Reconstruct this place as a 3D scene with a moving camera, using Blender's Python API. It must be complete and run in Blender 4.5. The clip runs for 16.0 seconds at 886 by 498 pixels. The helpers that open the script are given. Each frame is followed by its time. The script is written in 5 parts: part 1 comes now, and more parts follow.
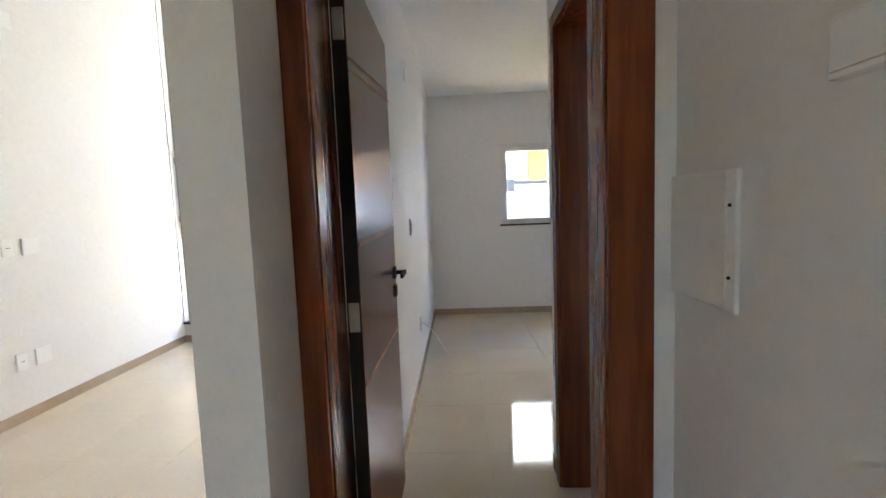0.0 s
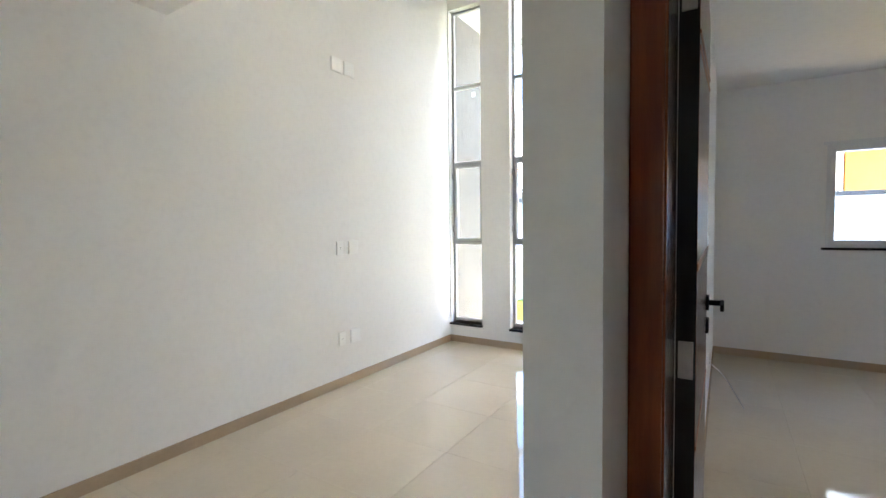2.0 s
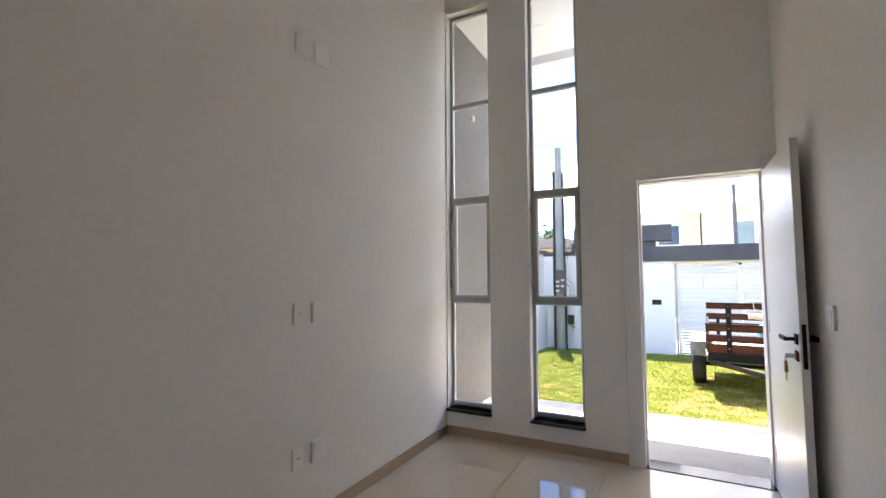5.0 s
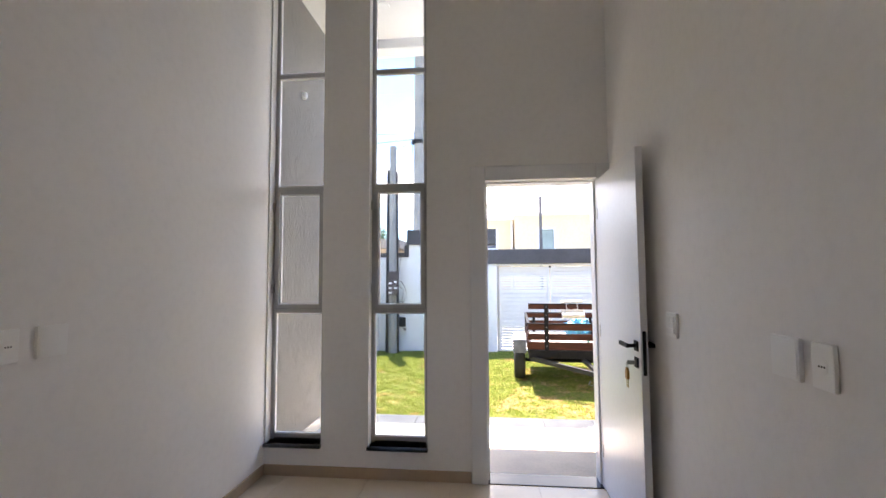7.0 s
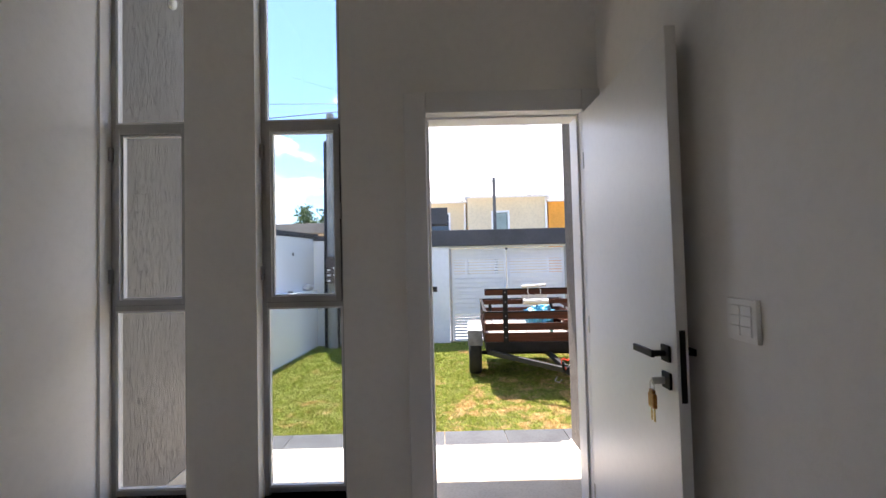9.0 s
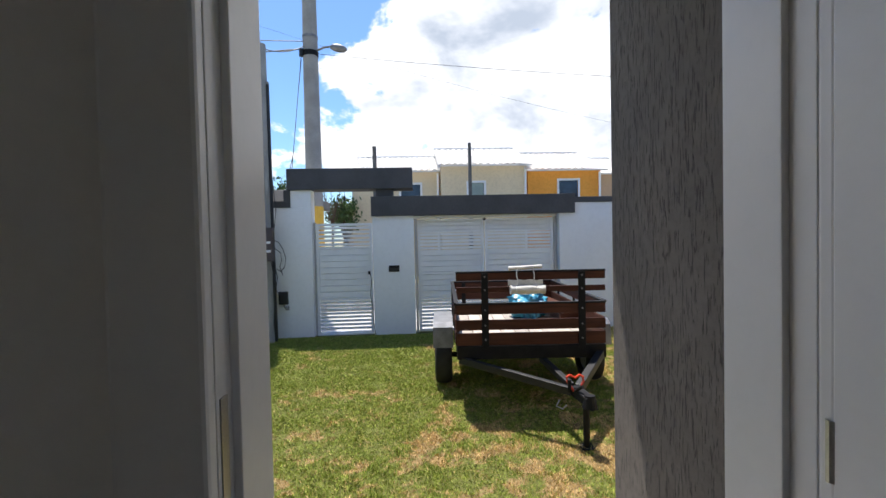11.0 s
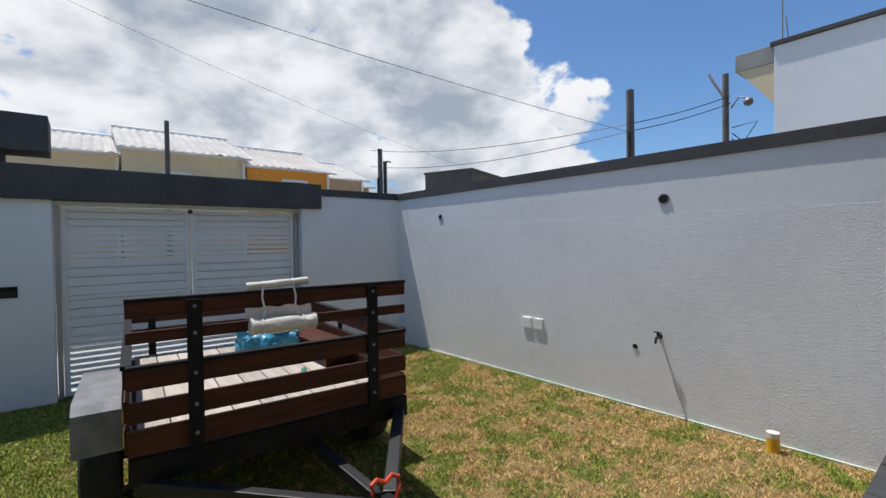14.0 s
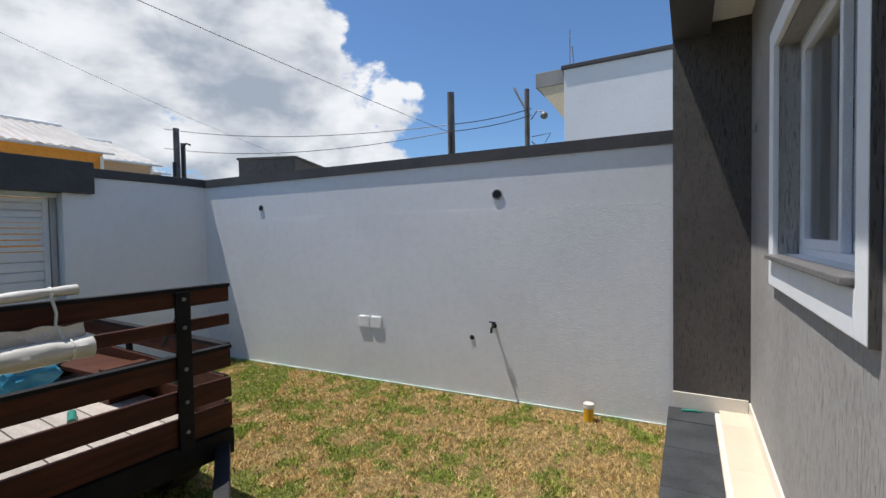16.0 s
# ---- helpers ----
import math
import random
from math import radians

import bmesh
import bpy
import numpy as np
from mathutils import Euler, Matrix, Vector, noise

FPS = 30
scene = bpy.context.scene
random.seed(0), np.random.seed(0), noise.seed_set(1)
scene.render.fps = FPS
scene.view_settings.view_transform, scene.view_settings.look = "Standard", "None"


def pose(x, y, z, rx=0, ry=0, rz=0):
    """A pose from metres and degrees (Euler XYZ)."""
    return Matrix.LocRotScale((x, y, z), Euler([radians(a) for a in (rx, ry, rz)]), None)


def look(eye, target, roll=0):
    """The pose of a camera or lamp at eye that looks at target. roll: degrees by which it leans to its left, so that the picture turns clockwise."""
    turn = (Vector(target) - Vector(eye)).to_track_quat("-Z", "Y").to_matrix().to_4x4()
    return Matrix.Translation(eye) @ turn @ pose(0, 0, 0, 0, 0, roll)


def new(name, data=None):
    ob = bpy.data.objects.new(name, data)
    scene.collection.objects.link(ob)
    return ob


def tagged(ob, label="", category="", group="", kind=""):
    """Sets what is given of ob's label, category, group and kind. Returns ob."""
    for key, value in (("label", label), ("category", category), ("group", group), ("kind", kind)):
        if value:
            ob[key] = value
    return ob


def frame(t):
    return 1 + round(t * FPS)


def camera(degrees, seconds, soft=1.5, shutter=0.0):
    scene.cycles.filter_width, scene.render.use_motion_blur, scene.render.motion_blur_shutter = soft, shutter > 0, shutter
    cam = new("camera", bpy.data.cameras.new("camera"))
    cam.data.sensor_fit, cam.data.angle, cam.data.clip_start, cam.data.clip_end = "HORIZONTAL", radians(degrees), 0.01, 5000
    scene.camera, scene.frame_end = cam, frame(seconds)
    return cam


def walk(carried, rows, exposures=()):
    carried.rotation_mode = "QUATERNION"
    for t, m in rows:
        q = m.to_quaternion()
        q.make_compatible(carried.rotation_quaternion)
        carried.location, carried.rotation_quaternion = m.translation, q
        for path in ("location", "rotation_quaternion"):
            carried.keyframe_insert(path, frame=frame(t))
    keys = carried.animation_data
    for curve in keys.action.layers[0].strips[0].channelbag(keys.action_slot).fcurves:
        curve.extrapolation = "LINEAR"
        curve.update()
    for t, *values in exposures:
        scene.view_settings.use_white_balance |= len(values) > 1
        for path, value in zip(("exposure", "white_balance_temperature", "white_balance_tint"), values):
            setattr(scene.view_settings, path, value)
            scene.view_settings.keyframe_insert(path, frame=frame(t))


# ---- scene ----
cam = camera(89.6, 16.0, soft=1.5)
PATH = [
    (0, (-0.236, 0.186, 1.34), (-0.309, 2.176, 1.16), -2.2),
    (0.5, (-0.235, 0.187, 1.346), (-0.379, 2.178, 1.216), -1.9),
    (1, (-0.26, 0.203, 1.351), (-0.435, 2.192, 1.229), -1.7),
    (1.5, (-0.363, 0.222, 1.349), (-0.86, 2.156, 1.244), -1.3),
    (2, (-0.488, 0.315, 1.340), (-1.554, 2.005, 1.249), -0.7),
    (2.5, (-0.572, 0.442, 1.364), (-2.098, 1.731, 1.270), -0.8),
    (3, (-0.634, 0.430, 1.378), (-2.289, 1.552, 1.318), -0.7),
    (3.5, (-0.811, 0.539, 1.39), (-2.4, 1.754, 1.441), -0.3),
    (4, (-1.006, 0.699, 1.351), (-2.549, 1.968, 1.433), -0.5),
    (4.5, (-1.196, 0.952, 1.378), (-2.601, 2.371, 1.482), -1.4),
    (5, (-1.392, 1.215, 1.379), (-2.314, 2.985, 1.509), -0.3),
    (7.5, (-1.615, 1.764, 1.421), (-1.789, 3.753, 1.545), -0.4),
    (8, (-1.591, 1.93, 1.376), (-1.733, 3.922, 1.494), -0.6),
    (8.5, (-1.556, 2.258, 1.363), (-1.673, 4.252, 1.464), -1.1),
    (9, (-1.563, 2.657, 1.361), (-1.558, 4.656, 1.426), -1.4),
    (9.5, (-1.527, 3.052, 1.33), (-1.461, 5.051, 1.366), -1.8),
    (10, (-1.491, 3.50, 1.339), (-1.407, 5.498, 1.328), -1.3),
    (12.5, (-1.251, 5.165, 1.307), (-1.043, 7.153, 1.245), -1.4),
    (13, (-1.27, 5.413, 1.28), (-0.931, 7.384, 1.261), -0.9),
    (13.5, (-1.22, 5.706, 1.232), (-0.481, 7.564, 1.215), -0.8),
    (14, (-1.153, 5.944, 1.246), (0.087, 7.514, 1.216), -0.9),
    (14.5, (-1.114, 6.119, 1.241), (0.555, 7.22, 1.215), -0.9),
    (15, (-1.097, 6.188, 1.239), (0.659, 7.146, 1.204), -0.8),
    (15.5, (-1.073, 6.226, 1.232), (0.689, 7.172, 1.185), -0.8),
    (16, (-1.045, 6.256, 1.233), (0.707, 7.219, 1.171), -1.0),
]

EXPOSURES = [(0.0, 4.80, 6620, 12), (1.0, 4.70, 6550, 12), (2.0, 4.46, 6420, 10), (3.0, 3.94, 6420, 11), (3.5, 3.48, 6580, 13), (4.5, 3.04, 6720, 16), (5.0, 2.92, 6760, 18), (7.5, 2.82, 6780, 20), (8.5, 2.58, 6720, 20),
             (9.0, 2.02, 6700, 18), (9.5, 1.47, 6680, 17), (10.0, 1.26, 6600, 15), (12.3, 0.20, 6400, 10), (13.0, 0.10, 6400, 10), (16.0, 0.10, 6380, 10)]
walk(cam, [(t, look(eye, target, roll)) for t, eye, target, roll in PATH], EXPOSURES)

# light between white walls needs many diffuse bounces
scene.cycles.max_bounces, scene.cycles.diffuse_bounces, scene.cycles.transparent_max_bounces = 16, 10, 12

# ---- world and sun ----
SUN_WAY = Vector((0.105, -0.32, -1.0)).normalized()
TO_SUN = -SUN_WAY
sun = new("sun", bpy.data.lights.new("sun", "SUN"))
sun.data.energy, sun.data.angle, sun.data.color = 5.3, radians(0.6), (1.0, 0.95, 0.88)
sun.matrix_world = look((0, 0, 30), Vector((0, 0, 30)) + SUN_WAY)


class Nodes:
    """A short way to write node trees."""

    def __init__(self, tree):
        self.t = tree
        tree.nodes.clear()

    def n(self, kind, ins=None, **props):
        node = self.t.nodes.new(kind)
        for k, v in props.items():
            setattr(node, k, v)
        for k, v in (ins or {}).items():
            if isinstance(v, bpy.types.NodeSocket):
                self.t.links.new(v, node.inputs[k])
            else:
                node.inputs[k].default_value = v
        return node

    def math(self, op, a, b=0.0, c=0.0, clamp=False):
        return self.n("ShaderNodeMath", {0: a, 1: b, 2: c}, operation=op, use_clamp=clamp).outputs[0]

    def mix(self, f, a, b, mode="MIX"):
        return self.n("ShaderNodeMix", {0: f, 6: a, 7: b}, data_type="RGBA", blend_type=mode).outputs[2]

    def ramp(self, v, lo, hi, a=0.0, b=1.0, smooth=True):
        return self.n("ShaderNodeMapRange", {0: v, 1: lo, 2: hi, 3: a, 4: b},
                      interpolation_type="SMOOTHSTEP" if smooth else "LINEAR").outputs[0]

    def noise(self, vec, scale, detail=4.0, rough=0.5, dist=0.0):
        return self.n("ShaderNodeTexNoise", {"Vector": vec, "Scale": scale, "Detail": detail, "Roughness": rough, "Distortion": dist}).outputs[0]


def rgba(c):
    return (c[0], c[1], c[2], 1.0)


world = bpy.data.worlds.new("sky")
scene.world = world
world.use_nodes = True
w = Nodes(world.node_tree)
sky = w.n("ShaderNodeTexSky", sky_type="NISHITA", sun_disc=False, sun_elevation=math.asin(TO_SUN.z),
          sun_rotation=math.atan2(TO_SUN.x, TO_SUN.y), air_density=1.0, dust_density=0.6, ozone_density=1.6)
coord = w.n("ShaderNodeTexCoord").outputs["Generated"]
stretched = w.n("ShaderNodeMapping", {"Vector": coord, "Location": (3.1, 0.7, 1.2), "Scale": (1.0, 1.0, 1.7)}).outputs[0]
lifted = w.n("ShaderNodeMapping", {"Vector": coord, "Location": (3.1 + 0.015, 0.7 + 0.02, 1.2 + 0.11), "Scale": (1.0, 1.0, 1.7)}).outputs[0]


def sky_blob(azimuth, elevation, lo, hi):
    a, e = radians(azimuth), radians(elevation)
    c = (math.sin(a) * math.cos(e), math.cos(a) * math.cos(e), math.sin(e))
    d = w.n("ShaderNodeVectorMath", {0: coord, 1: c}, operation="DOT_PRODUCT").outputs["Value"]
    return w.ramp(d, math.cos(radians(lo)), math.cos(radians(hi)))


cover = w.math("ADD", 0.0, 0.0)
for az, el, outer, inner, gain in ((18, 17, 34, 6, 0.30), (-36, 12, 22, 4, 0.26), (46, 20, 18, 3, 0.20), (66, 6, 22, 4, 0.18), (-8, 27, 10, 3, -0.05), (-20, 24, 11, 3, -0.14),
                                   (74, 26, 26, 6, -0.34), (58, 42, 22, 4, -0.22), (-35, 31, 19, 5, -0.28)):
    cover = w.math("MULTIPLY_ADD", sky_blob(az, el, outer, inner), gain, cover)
def puffs(vec):
    """Rounded billows at two sizes, negative in the creases between them."""
    v1 = w.n("ShaderNodeTexVoronoi", {"Vector": vec, "Scale": 8.0, "Smoothness": 0.35, "Detail": 3.0, "Roughness": 0.55}, feature="SMOOTH_F1").outputs["Distance"]
    return w.math("MULTIPLY", w.math("SUBTRACT", 0.42, v1), 0.15)


wisp = w.noise(stretched, 4.6, 12.0, 0.60, 0.25)
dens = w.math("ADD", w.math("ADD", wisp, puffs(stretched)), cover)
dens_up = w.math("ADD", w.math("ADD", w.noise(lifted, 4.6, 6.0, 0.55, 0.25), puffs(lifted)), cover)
cloud = w.ramp(dens, 0.485, 0.57)
thick = w.ramp(w.math("ADD", dens_up, w.math("MULTIPLY", w.math("SUBTRACT", w.noise(stretched, 2.6, 8.0, 0.6), 0.5), 0.5)), 0.50, 1.02)
crease = w.ramp(w.math("SUBTRACT", dens_up, dens), -0.10, 0.20)
lit = w.mix(w.math("MULTIPLY_ADD", thick, 0.86, w.math("MULTIPLY", crease, 0.22), clamp=True), rgba((10.4, 10.5, 10.7)), rgba((4.2, 4.8, 5.7)))
blue = w.n("ShaderNodeMix", {0: 1.0, 6: sky.outputs[0], 7: (0.92, 1.20, 1.48, 1)}, data_type="RGBA", blend_type="MULTIPLY").outputs[2]
back = w.n("ShaderNodeBackground", {"Color": w.mix(cloud, blue, lit), "Strength": 0.082})
w.t.links.new(back.outputs[0], w.n("ShaderNodeOutputWorld").inputs[0])


BACK = -5.0                   # back wall of the kitchen


# ---- materials ----
def surface(name, c1, c2=None, scale=3.0, rough=0.6, bump=0.0, bump_scale=60.0, metal=0.0, stretch=(1, 1, 1), spec=0.5, detail=4.0,
            fine=0.12, coat=0.0, rough_var=0.06, vary=0.0, relief=0.003, groove=0.0, groove_scale=(165, 165, 15), groove_shade=0.5):
    """Base colour with two scales of variation, roughness variation and fine relief."""
    m = bpy.data.materials.new(name)
    m.use_nodes = True
    k = Nodes(m.node_tree)
    pos = k.n("ShaderNodeNewGeometry").outputs["Position"]
    vec = k.n("ShaderNodeMapping", {"Vector": pos, "Scale": stretch}).outputs[0]
    big = k.noise(vec, scale, detail)
    small = k.noise(vec, scale * 17.0, 3.0, 0.6)
    c2 = c2 or tuple(v * 0.86 for v in c1)
    col = k.mix(k.ramp(big, 0.32, 0.68), rgba(c1), rgba(c2))
    dark = tuple(v * (1 - fine) for v in (1, 1, 1))
    col = k.mix(k.ramp(small, 0.4, 0.75), col, k.mix(1.0, col, rgba(dark), "MULTIPLY"))
    if vary:
        rnd = k.n("ShaderNodeObjectInfo").outputs["Random"]
        col = k.mix(1.0, col, k.mix(rnd, rgba((1 - vary,) * 3), rgba((1, 1, 1))), "MULTIPLY")
    b = k.n("ShaderNodeBsdfPrincipled", {"Base Color": col, "Metallic": metal, "Specular IOR Level": spec, "Coat Weight": coat,
                                          "Roughness": k.ramp(small, 0.2, 0.8, max(rough - rough_var, 0.01), rough + rough_var)})
    if bump or groove:
        h = k.noise(vec, bump_scale, 3.0, 0.6)
        d = relief
        if groove:
            gv = k.n("ShaderNodeMapping", {"Vector": pos, "Scale": groove_scale}).outputs[0]
            g = k.ramp(k.noise(gv, 1.0, 3.0, 0.62, 0.55), 0.36, 0.43)
            h = k.math("MULTIPLY_ADD", g, groove, k.math("MULTIPLY", h, bump * 0.5))
            # the grooves' shade is multiplied into the base colour, on top of the bump
            k.t.links.new(k.mix(g, k.mix(1.0, col, rgba((groove_shade,) * 3), "MULTIPLY"), col), b.inputs["Base Color"])
            d = 0.006
            bump = 1.0
        k.t.links.new(k.n("ShaderNodeBump", {"Height": h, "Strength": min(bump, 1.0), "Distance": d}).outputs[0], b.inputs["Normal"])
    k.t.links.new(b.outputs[0], k.n("ShaderNodeOutputMaterial").inputs[0])
    return m


def glass(name, tint=(0.96, 0.98, 0.98), rough=0.0):
    m = bpy.data.materials.new(name)
    m.use_nodes = True
    k = Nodes(m.node_tree)
    clear = k.n("ShaderNodeBsdfTransparent", {"Color": rgba(tint)})
    gloss = k.n("ShaderNodeBsdfGlossy", {"Color": rgba((1, 1, 1)), "Roughness": rough})
    face = k.n("ShaderNodeLayerWeight", {"Blend": 0.5}).outputs["Facing"]
    f = k.math("MULTIPLY_ADD", k.math("POWER", face, 5.0), 0.9, 0.045)
    mixed = k.n("ShaderNodeMixShader", {0: f, 1: clear.outputs[0], 2: gloss.outputs[0]})
    k.t.links.new(mixed.outputs[0], k.n("ShaderNodeOutputMaterial").inputs[0])
    return m


PAINT = surface("white_wall_paint", (0.86, 0.85, 0.835), (0.84, 0.828, 0.81), 1.3, 0.62, 0.25, 90, fine=0.03)
CEIL = surface("white_ceiling_paint", (0.86, 0.855, 0.845), (0.845, 0.835, 0.82), 1.0, 0.7, 0.15, 90, fine=0.03)
YARD = surface("white_textured_yard_paint", (0.80, 0.81, 0.82), (0.74, 0.75, 0.76), 0.9, 0.6, 1.0, 105, fine=0.05, relief=0.0032)
YARD_SMOOTH = surface("white_smooth_yard_paint", (0.80, 0.81, 0.82), (0.76, 0.77, 0.78), 0.9, 0.6, 0.3, 40, fine=0.04)
GREY = surface("mid_grey_scratched_plaster", (0.36, 0.345, 0.325), (0.31, 0.295, 0.28), 2.0, 0.85, 0.5, 140, groove=0.6, groove_shade=0.8)
GRAPHITE = surface("graphite_scratched_plaster", (0.105, 0.094, 0.086), (0.085, 0.076, 0.070), 2.0, 0.85, 0.5, 140, groove=1.0)
# darker copy of GREY with the porch's shade in it; also the outbuilding's colour
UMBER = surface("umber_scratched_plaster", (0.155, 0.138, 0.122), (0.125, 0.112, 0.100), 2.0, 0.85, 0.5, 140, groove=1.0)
FIN = surface("grey_scratched_fin_plaster", (0.26, 0.245, 0.228), (0.22, 0.205, 0.192), 2.0, 0.85, 0.5, 140, groove=1.0, groove_shade=0.42)
CAP = surface("dark_grey_wall_cap_paint", (0.075, 0.073, 0.075), (0.055, 0.054, 0.056), 2.5, 0.75, 0.6, 60)
TILE = surface("polished_beige_porcelain", (0.66, 0.57, 0.44), (0.62, 0.53, 0.41), 1.6, 0.055, 0.02, 30, fine=0.03, rough_var=0.02, vary=0.05, spec=0.55)
SKIRT = surface("darker_beige_porcelain", (0.47, 0.36, 0.25), (0.42, 0.32, 0.22), 2, 0.2, fine=0.05)
GROUT = surface("beige_grout", (0.56, 0.48, 0.37), None, 4, 0.8)
PORCH = surface("cream_porch_tile", (0.74, 0.69, 0.60), (0.70, 0.65, 0.56), 1.6, 0.11, 0.02, 40, fine=0.04, vary=0.05)
STONE = surface("dark_slate_border", (0.065, 0.07, 0.075), (0.04, 0.042, 0.046), 5, 0.5, 0.5, 40, vary=0.25, fine=0.3)
GRANITE = surface("black_polished_granite", (0.012, 0.012, 0.014), (0.03, 0.03, 0.034), 60, 0.12)
WOOD = surface("varnished_red_brown_wood", (0.225, 0.060, 0.017), (0.155, 0.040, 0.012), 7, 0.25, 0.0, 25, stretch=(5, 5, 0.4), fine=0.12, coat=0.03, spec=0.32, rough_var=0.015)
CARVED = surface("pale_carved_wood", (0.34, 0.13, 0.045), (0.24, 0.085, 0.03), 9, 0.45, 0.2, 40, fine=0.2)
LACQUER = surface("white_lacquered_door", (0.80, 0.80, 0.80), (0.78, 0.78, 0.785), 2, 0.35, 0.04, 60, fine=0.02)
PLASTIC = surface("white_plastic_plate", (0.90, 0.90, 0.89), (0.88, 0.88, 0.87), 6, 0.35, fine=0.01, rough_var=0.01)
ALU = surface("grey_aluminium_profile", (0.50, 0.50, 0.50), (0.44, 0.44, 0.44), 8, 0.42, metal=0.25)
WHITE_ALU = surface("white_aluminium_profile", (0.80, 0.81, 0.83), (0.77, 0.78, 0.80), 8, 0.35)
STEEL = surface("brushed_steel", (0.55, 0.54, 0.52), None, 20, 0.35, metal=1.0)
BLACK_METAL = surface("black_painted_metal", (0.007, 0.007, 0.008), (0.012, 0.012, 0.013), 12, 0.6, 0.15, 80, spec=0.18)
FADED_BLACK = surface("sun_faded_black_paint", (0.012, 0.012, 0.0135), (0.007, 0.007, 0.008), 14, 0.5, 0.5, 45, spec=0.45, fine=0.3)
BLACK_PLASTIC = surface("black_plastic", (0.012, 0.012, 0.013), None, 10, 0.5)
RUBBER = surface("black_tyre_rubber", (0.014, 0.014, 0.015), (0.024, 0.024, 0.023), 14, 0.85, 0.3, 60)
BOARD = surface("red_brown_trailer_board", (0.085, 0.026, 0.012), (0.052, 0.016, 0.008), 5, 0.55, 0.25, 30, stretch=(0.6, 5, 8), fine=0.25, vary=0.2, spec=0.22)
BED = surface("weathered_plank", (0.50, 0.44, 0.38), (0.41, 0.355, 0.305), 4, 0.8, 0.4, 40, stretch=(6, 0.6, 6), fine=0.3, vary=0.3)
GALV = surface("galvanised_sheet", (0.25, 0.255, 0.27), (0.17, 0.175, 0.185), 9, 0.5, 0.1, 60, metal=0.5, fine=0.25)
CONCRETE = surface("grey_concrete_pole", (0.34, 0.33, 0.31), (0.27, 0.26, 0.245), 3, 0.9, 0.4, 60)
POLE = surface("weathered_dark_pole", (0.15, 0.14, 0.132), (0.10, 0.095, 0.09), 3, 0.9, 0.4, 60)
GATE = surface("white_gate_paint", (0.80, 0.81, 0.82), (0.76, 0.77, 0.78), 6, 0.4, fine=0.04)
METER = surface("brown_grey_meter_box", (0.085, 0.06, 0.055), (0.06, 0.045, 0.042), 8, 0.6)
RED = surface("red_painted_steel", (0.62, 0.06, 0.02), (0.5, 0.04, 0.015), 15, 0.4)
BLUE_BAG = surface("light_blue_tarpaulin", (0.05, 0.30, 0.42), (0.03, 0.20, 0.32), 12, 0.4)
MILKY = surface("milky_plastic_wrap", (0.66, 0.64, 0.59), (0.52, 0.50, 0.45), 9, 0.3, 0.4, 30)
ROPE = surface("white_string", (0.75, 0.73, 0.68), None, 20, 0.8)
GREEN_PLASTIC = surface("green_plastic_pipe", (0.03, 0.20, 0.15), None, 10, 0.4)
YELLOW = surface("yellow_plastic_pipe", (0.72, 0.42, 0.02), (0.65, 0.36, 0.02), 10, 0.4)
YELLOW_BAND = surface("yellow_band_paint", (0.70, 0.42, 0.05), (0.60, 0.36, 0.05), 6, 0.7)
KEY_ORANGE = surface("amber_plastic_tag", (0.55, 0.22, 0.02), (0.35, 0.12, 0.01), 20, 0.3)
BRASS = surface("brass", (0.60, 0.45, 0.20), None, 20, 0.3, metal=1.0)
HOUSE_YELLOW = surface("pale_yellow_render", (0.74, 0.62, 0.42), (0.70, 0.58, 0.39), 0.8, 0.85, 0.2, 30)
HOUSE_ORANGE = surface("orange_render", (0.85, 0.37, 0.06), (0.78, 0.33, 0.05), 0.8, 0.85, 0.2, 30)
HOUSE_TAN = surface("tan_render", (0.58, 0.42, 0.28), (0.52, 0.38, 0.25), 0.8, 0.85, 0.2, 30)
ROOF_WHITE = surface("white_roof_tile", (0.78, 0.77, 0.75), (0.66, 0.65, 0.63), 1.2, 0.7, 0.2, 20)
BROWN_ROOF = surface("brown_fibre_roof", (0.30, 0.26, 0.225), (0.24, 0.21, 0.18), 1.2, 0.85)
ASPHALT = surface("asphalt", (0.05, 0.05, 0.05), (0.065, 0.062, 0.06), 1, 0.9, 0.5, 60)
EARTH = surface("sandy_ground", (0.30, 0.25, 0.18), (0.16, 0.18, 0.08), 0.2, 0.95)
PAVING = surface("concrete_pavement", (0.38, 0.37, 0.35), (0.31, 0.30, 0.28), 1, 0.9)
DARK_GLASS = surface("dark_window_glass", (0.02, 0.03, 0.05), (0.03, 0.05, 0.09), 2, 0.06)
GREEN_GLASS = surface("greenish_window_glass", (0.30, 0.36, 0.32), None, 2, 0.1)
BARK = surface("bark", (0.12, 0.085, 0.06), (0.08, 0.06, 0.04), 6, 0.9)
LEAF = surface("tree_leaf", (0.055, 0.11, 0.03), (0.09, 0.15, 0.035), 2, 0.6)
GLASS = glass("clear_glass", (0.88, 0.90, 0.90))
CLEAR = glass("fresh_clear_glass", (0.985, 0.99, 0.99))
SILL_STONE = surface("grey_granite_sill", (0.20, 0.19, 0.185), (0.13, 0.125, 0.12), 40, 0.45, fine=0.3)
SEALANT = surface("pale_green_splashed_mortar", (0.30, 0.43, 0.31), (0.52, 0.57, 0.52), 6, 0.9, 0.5, 40)


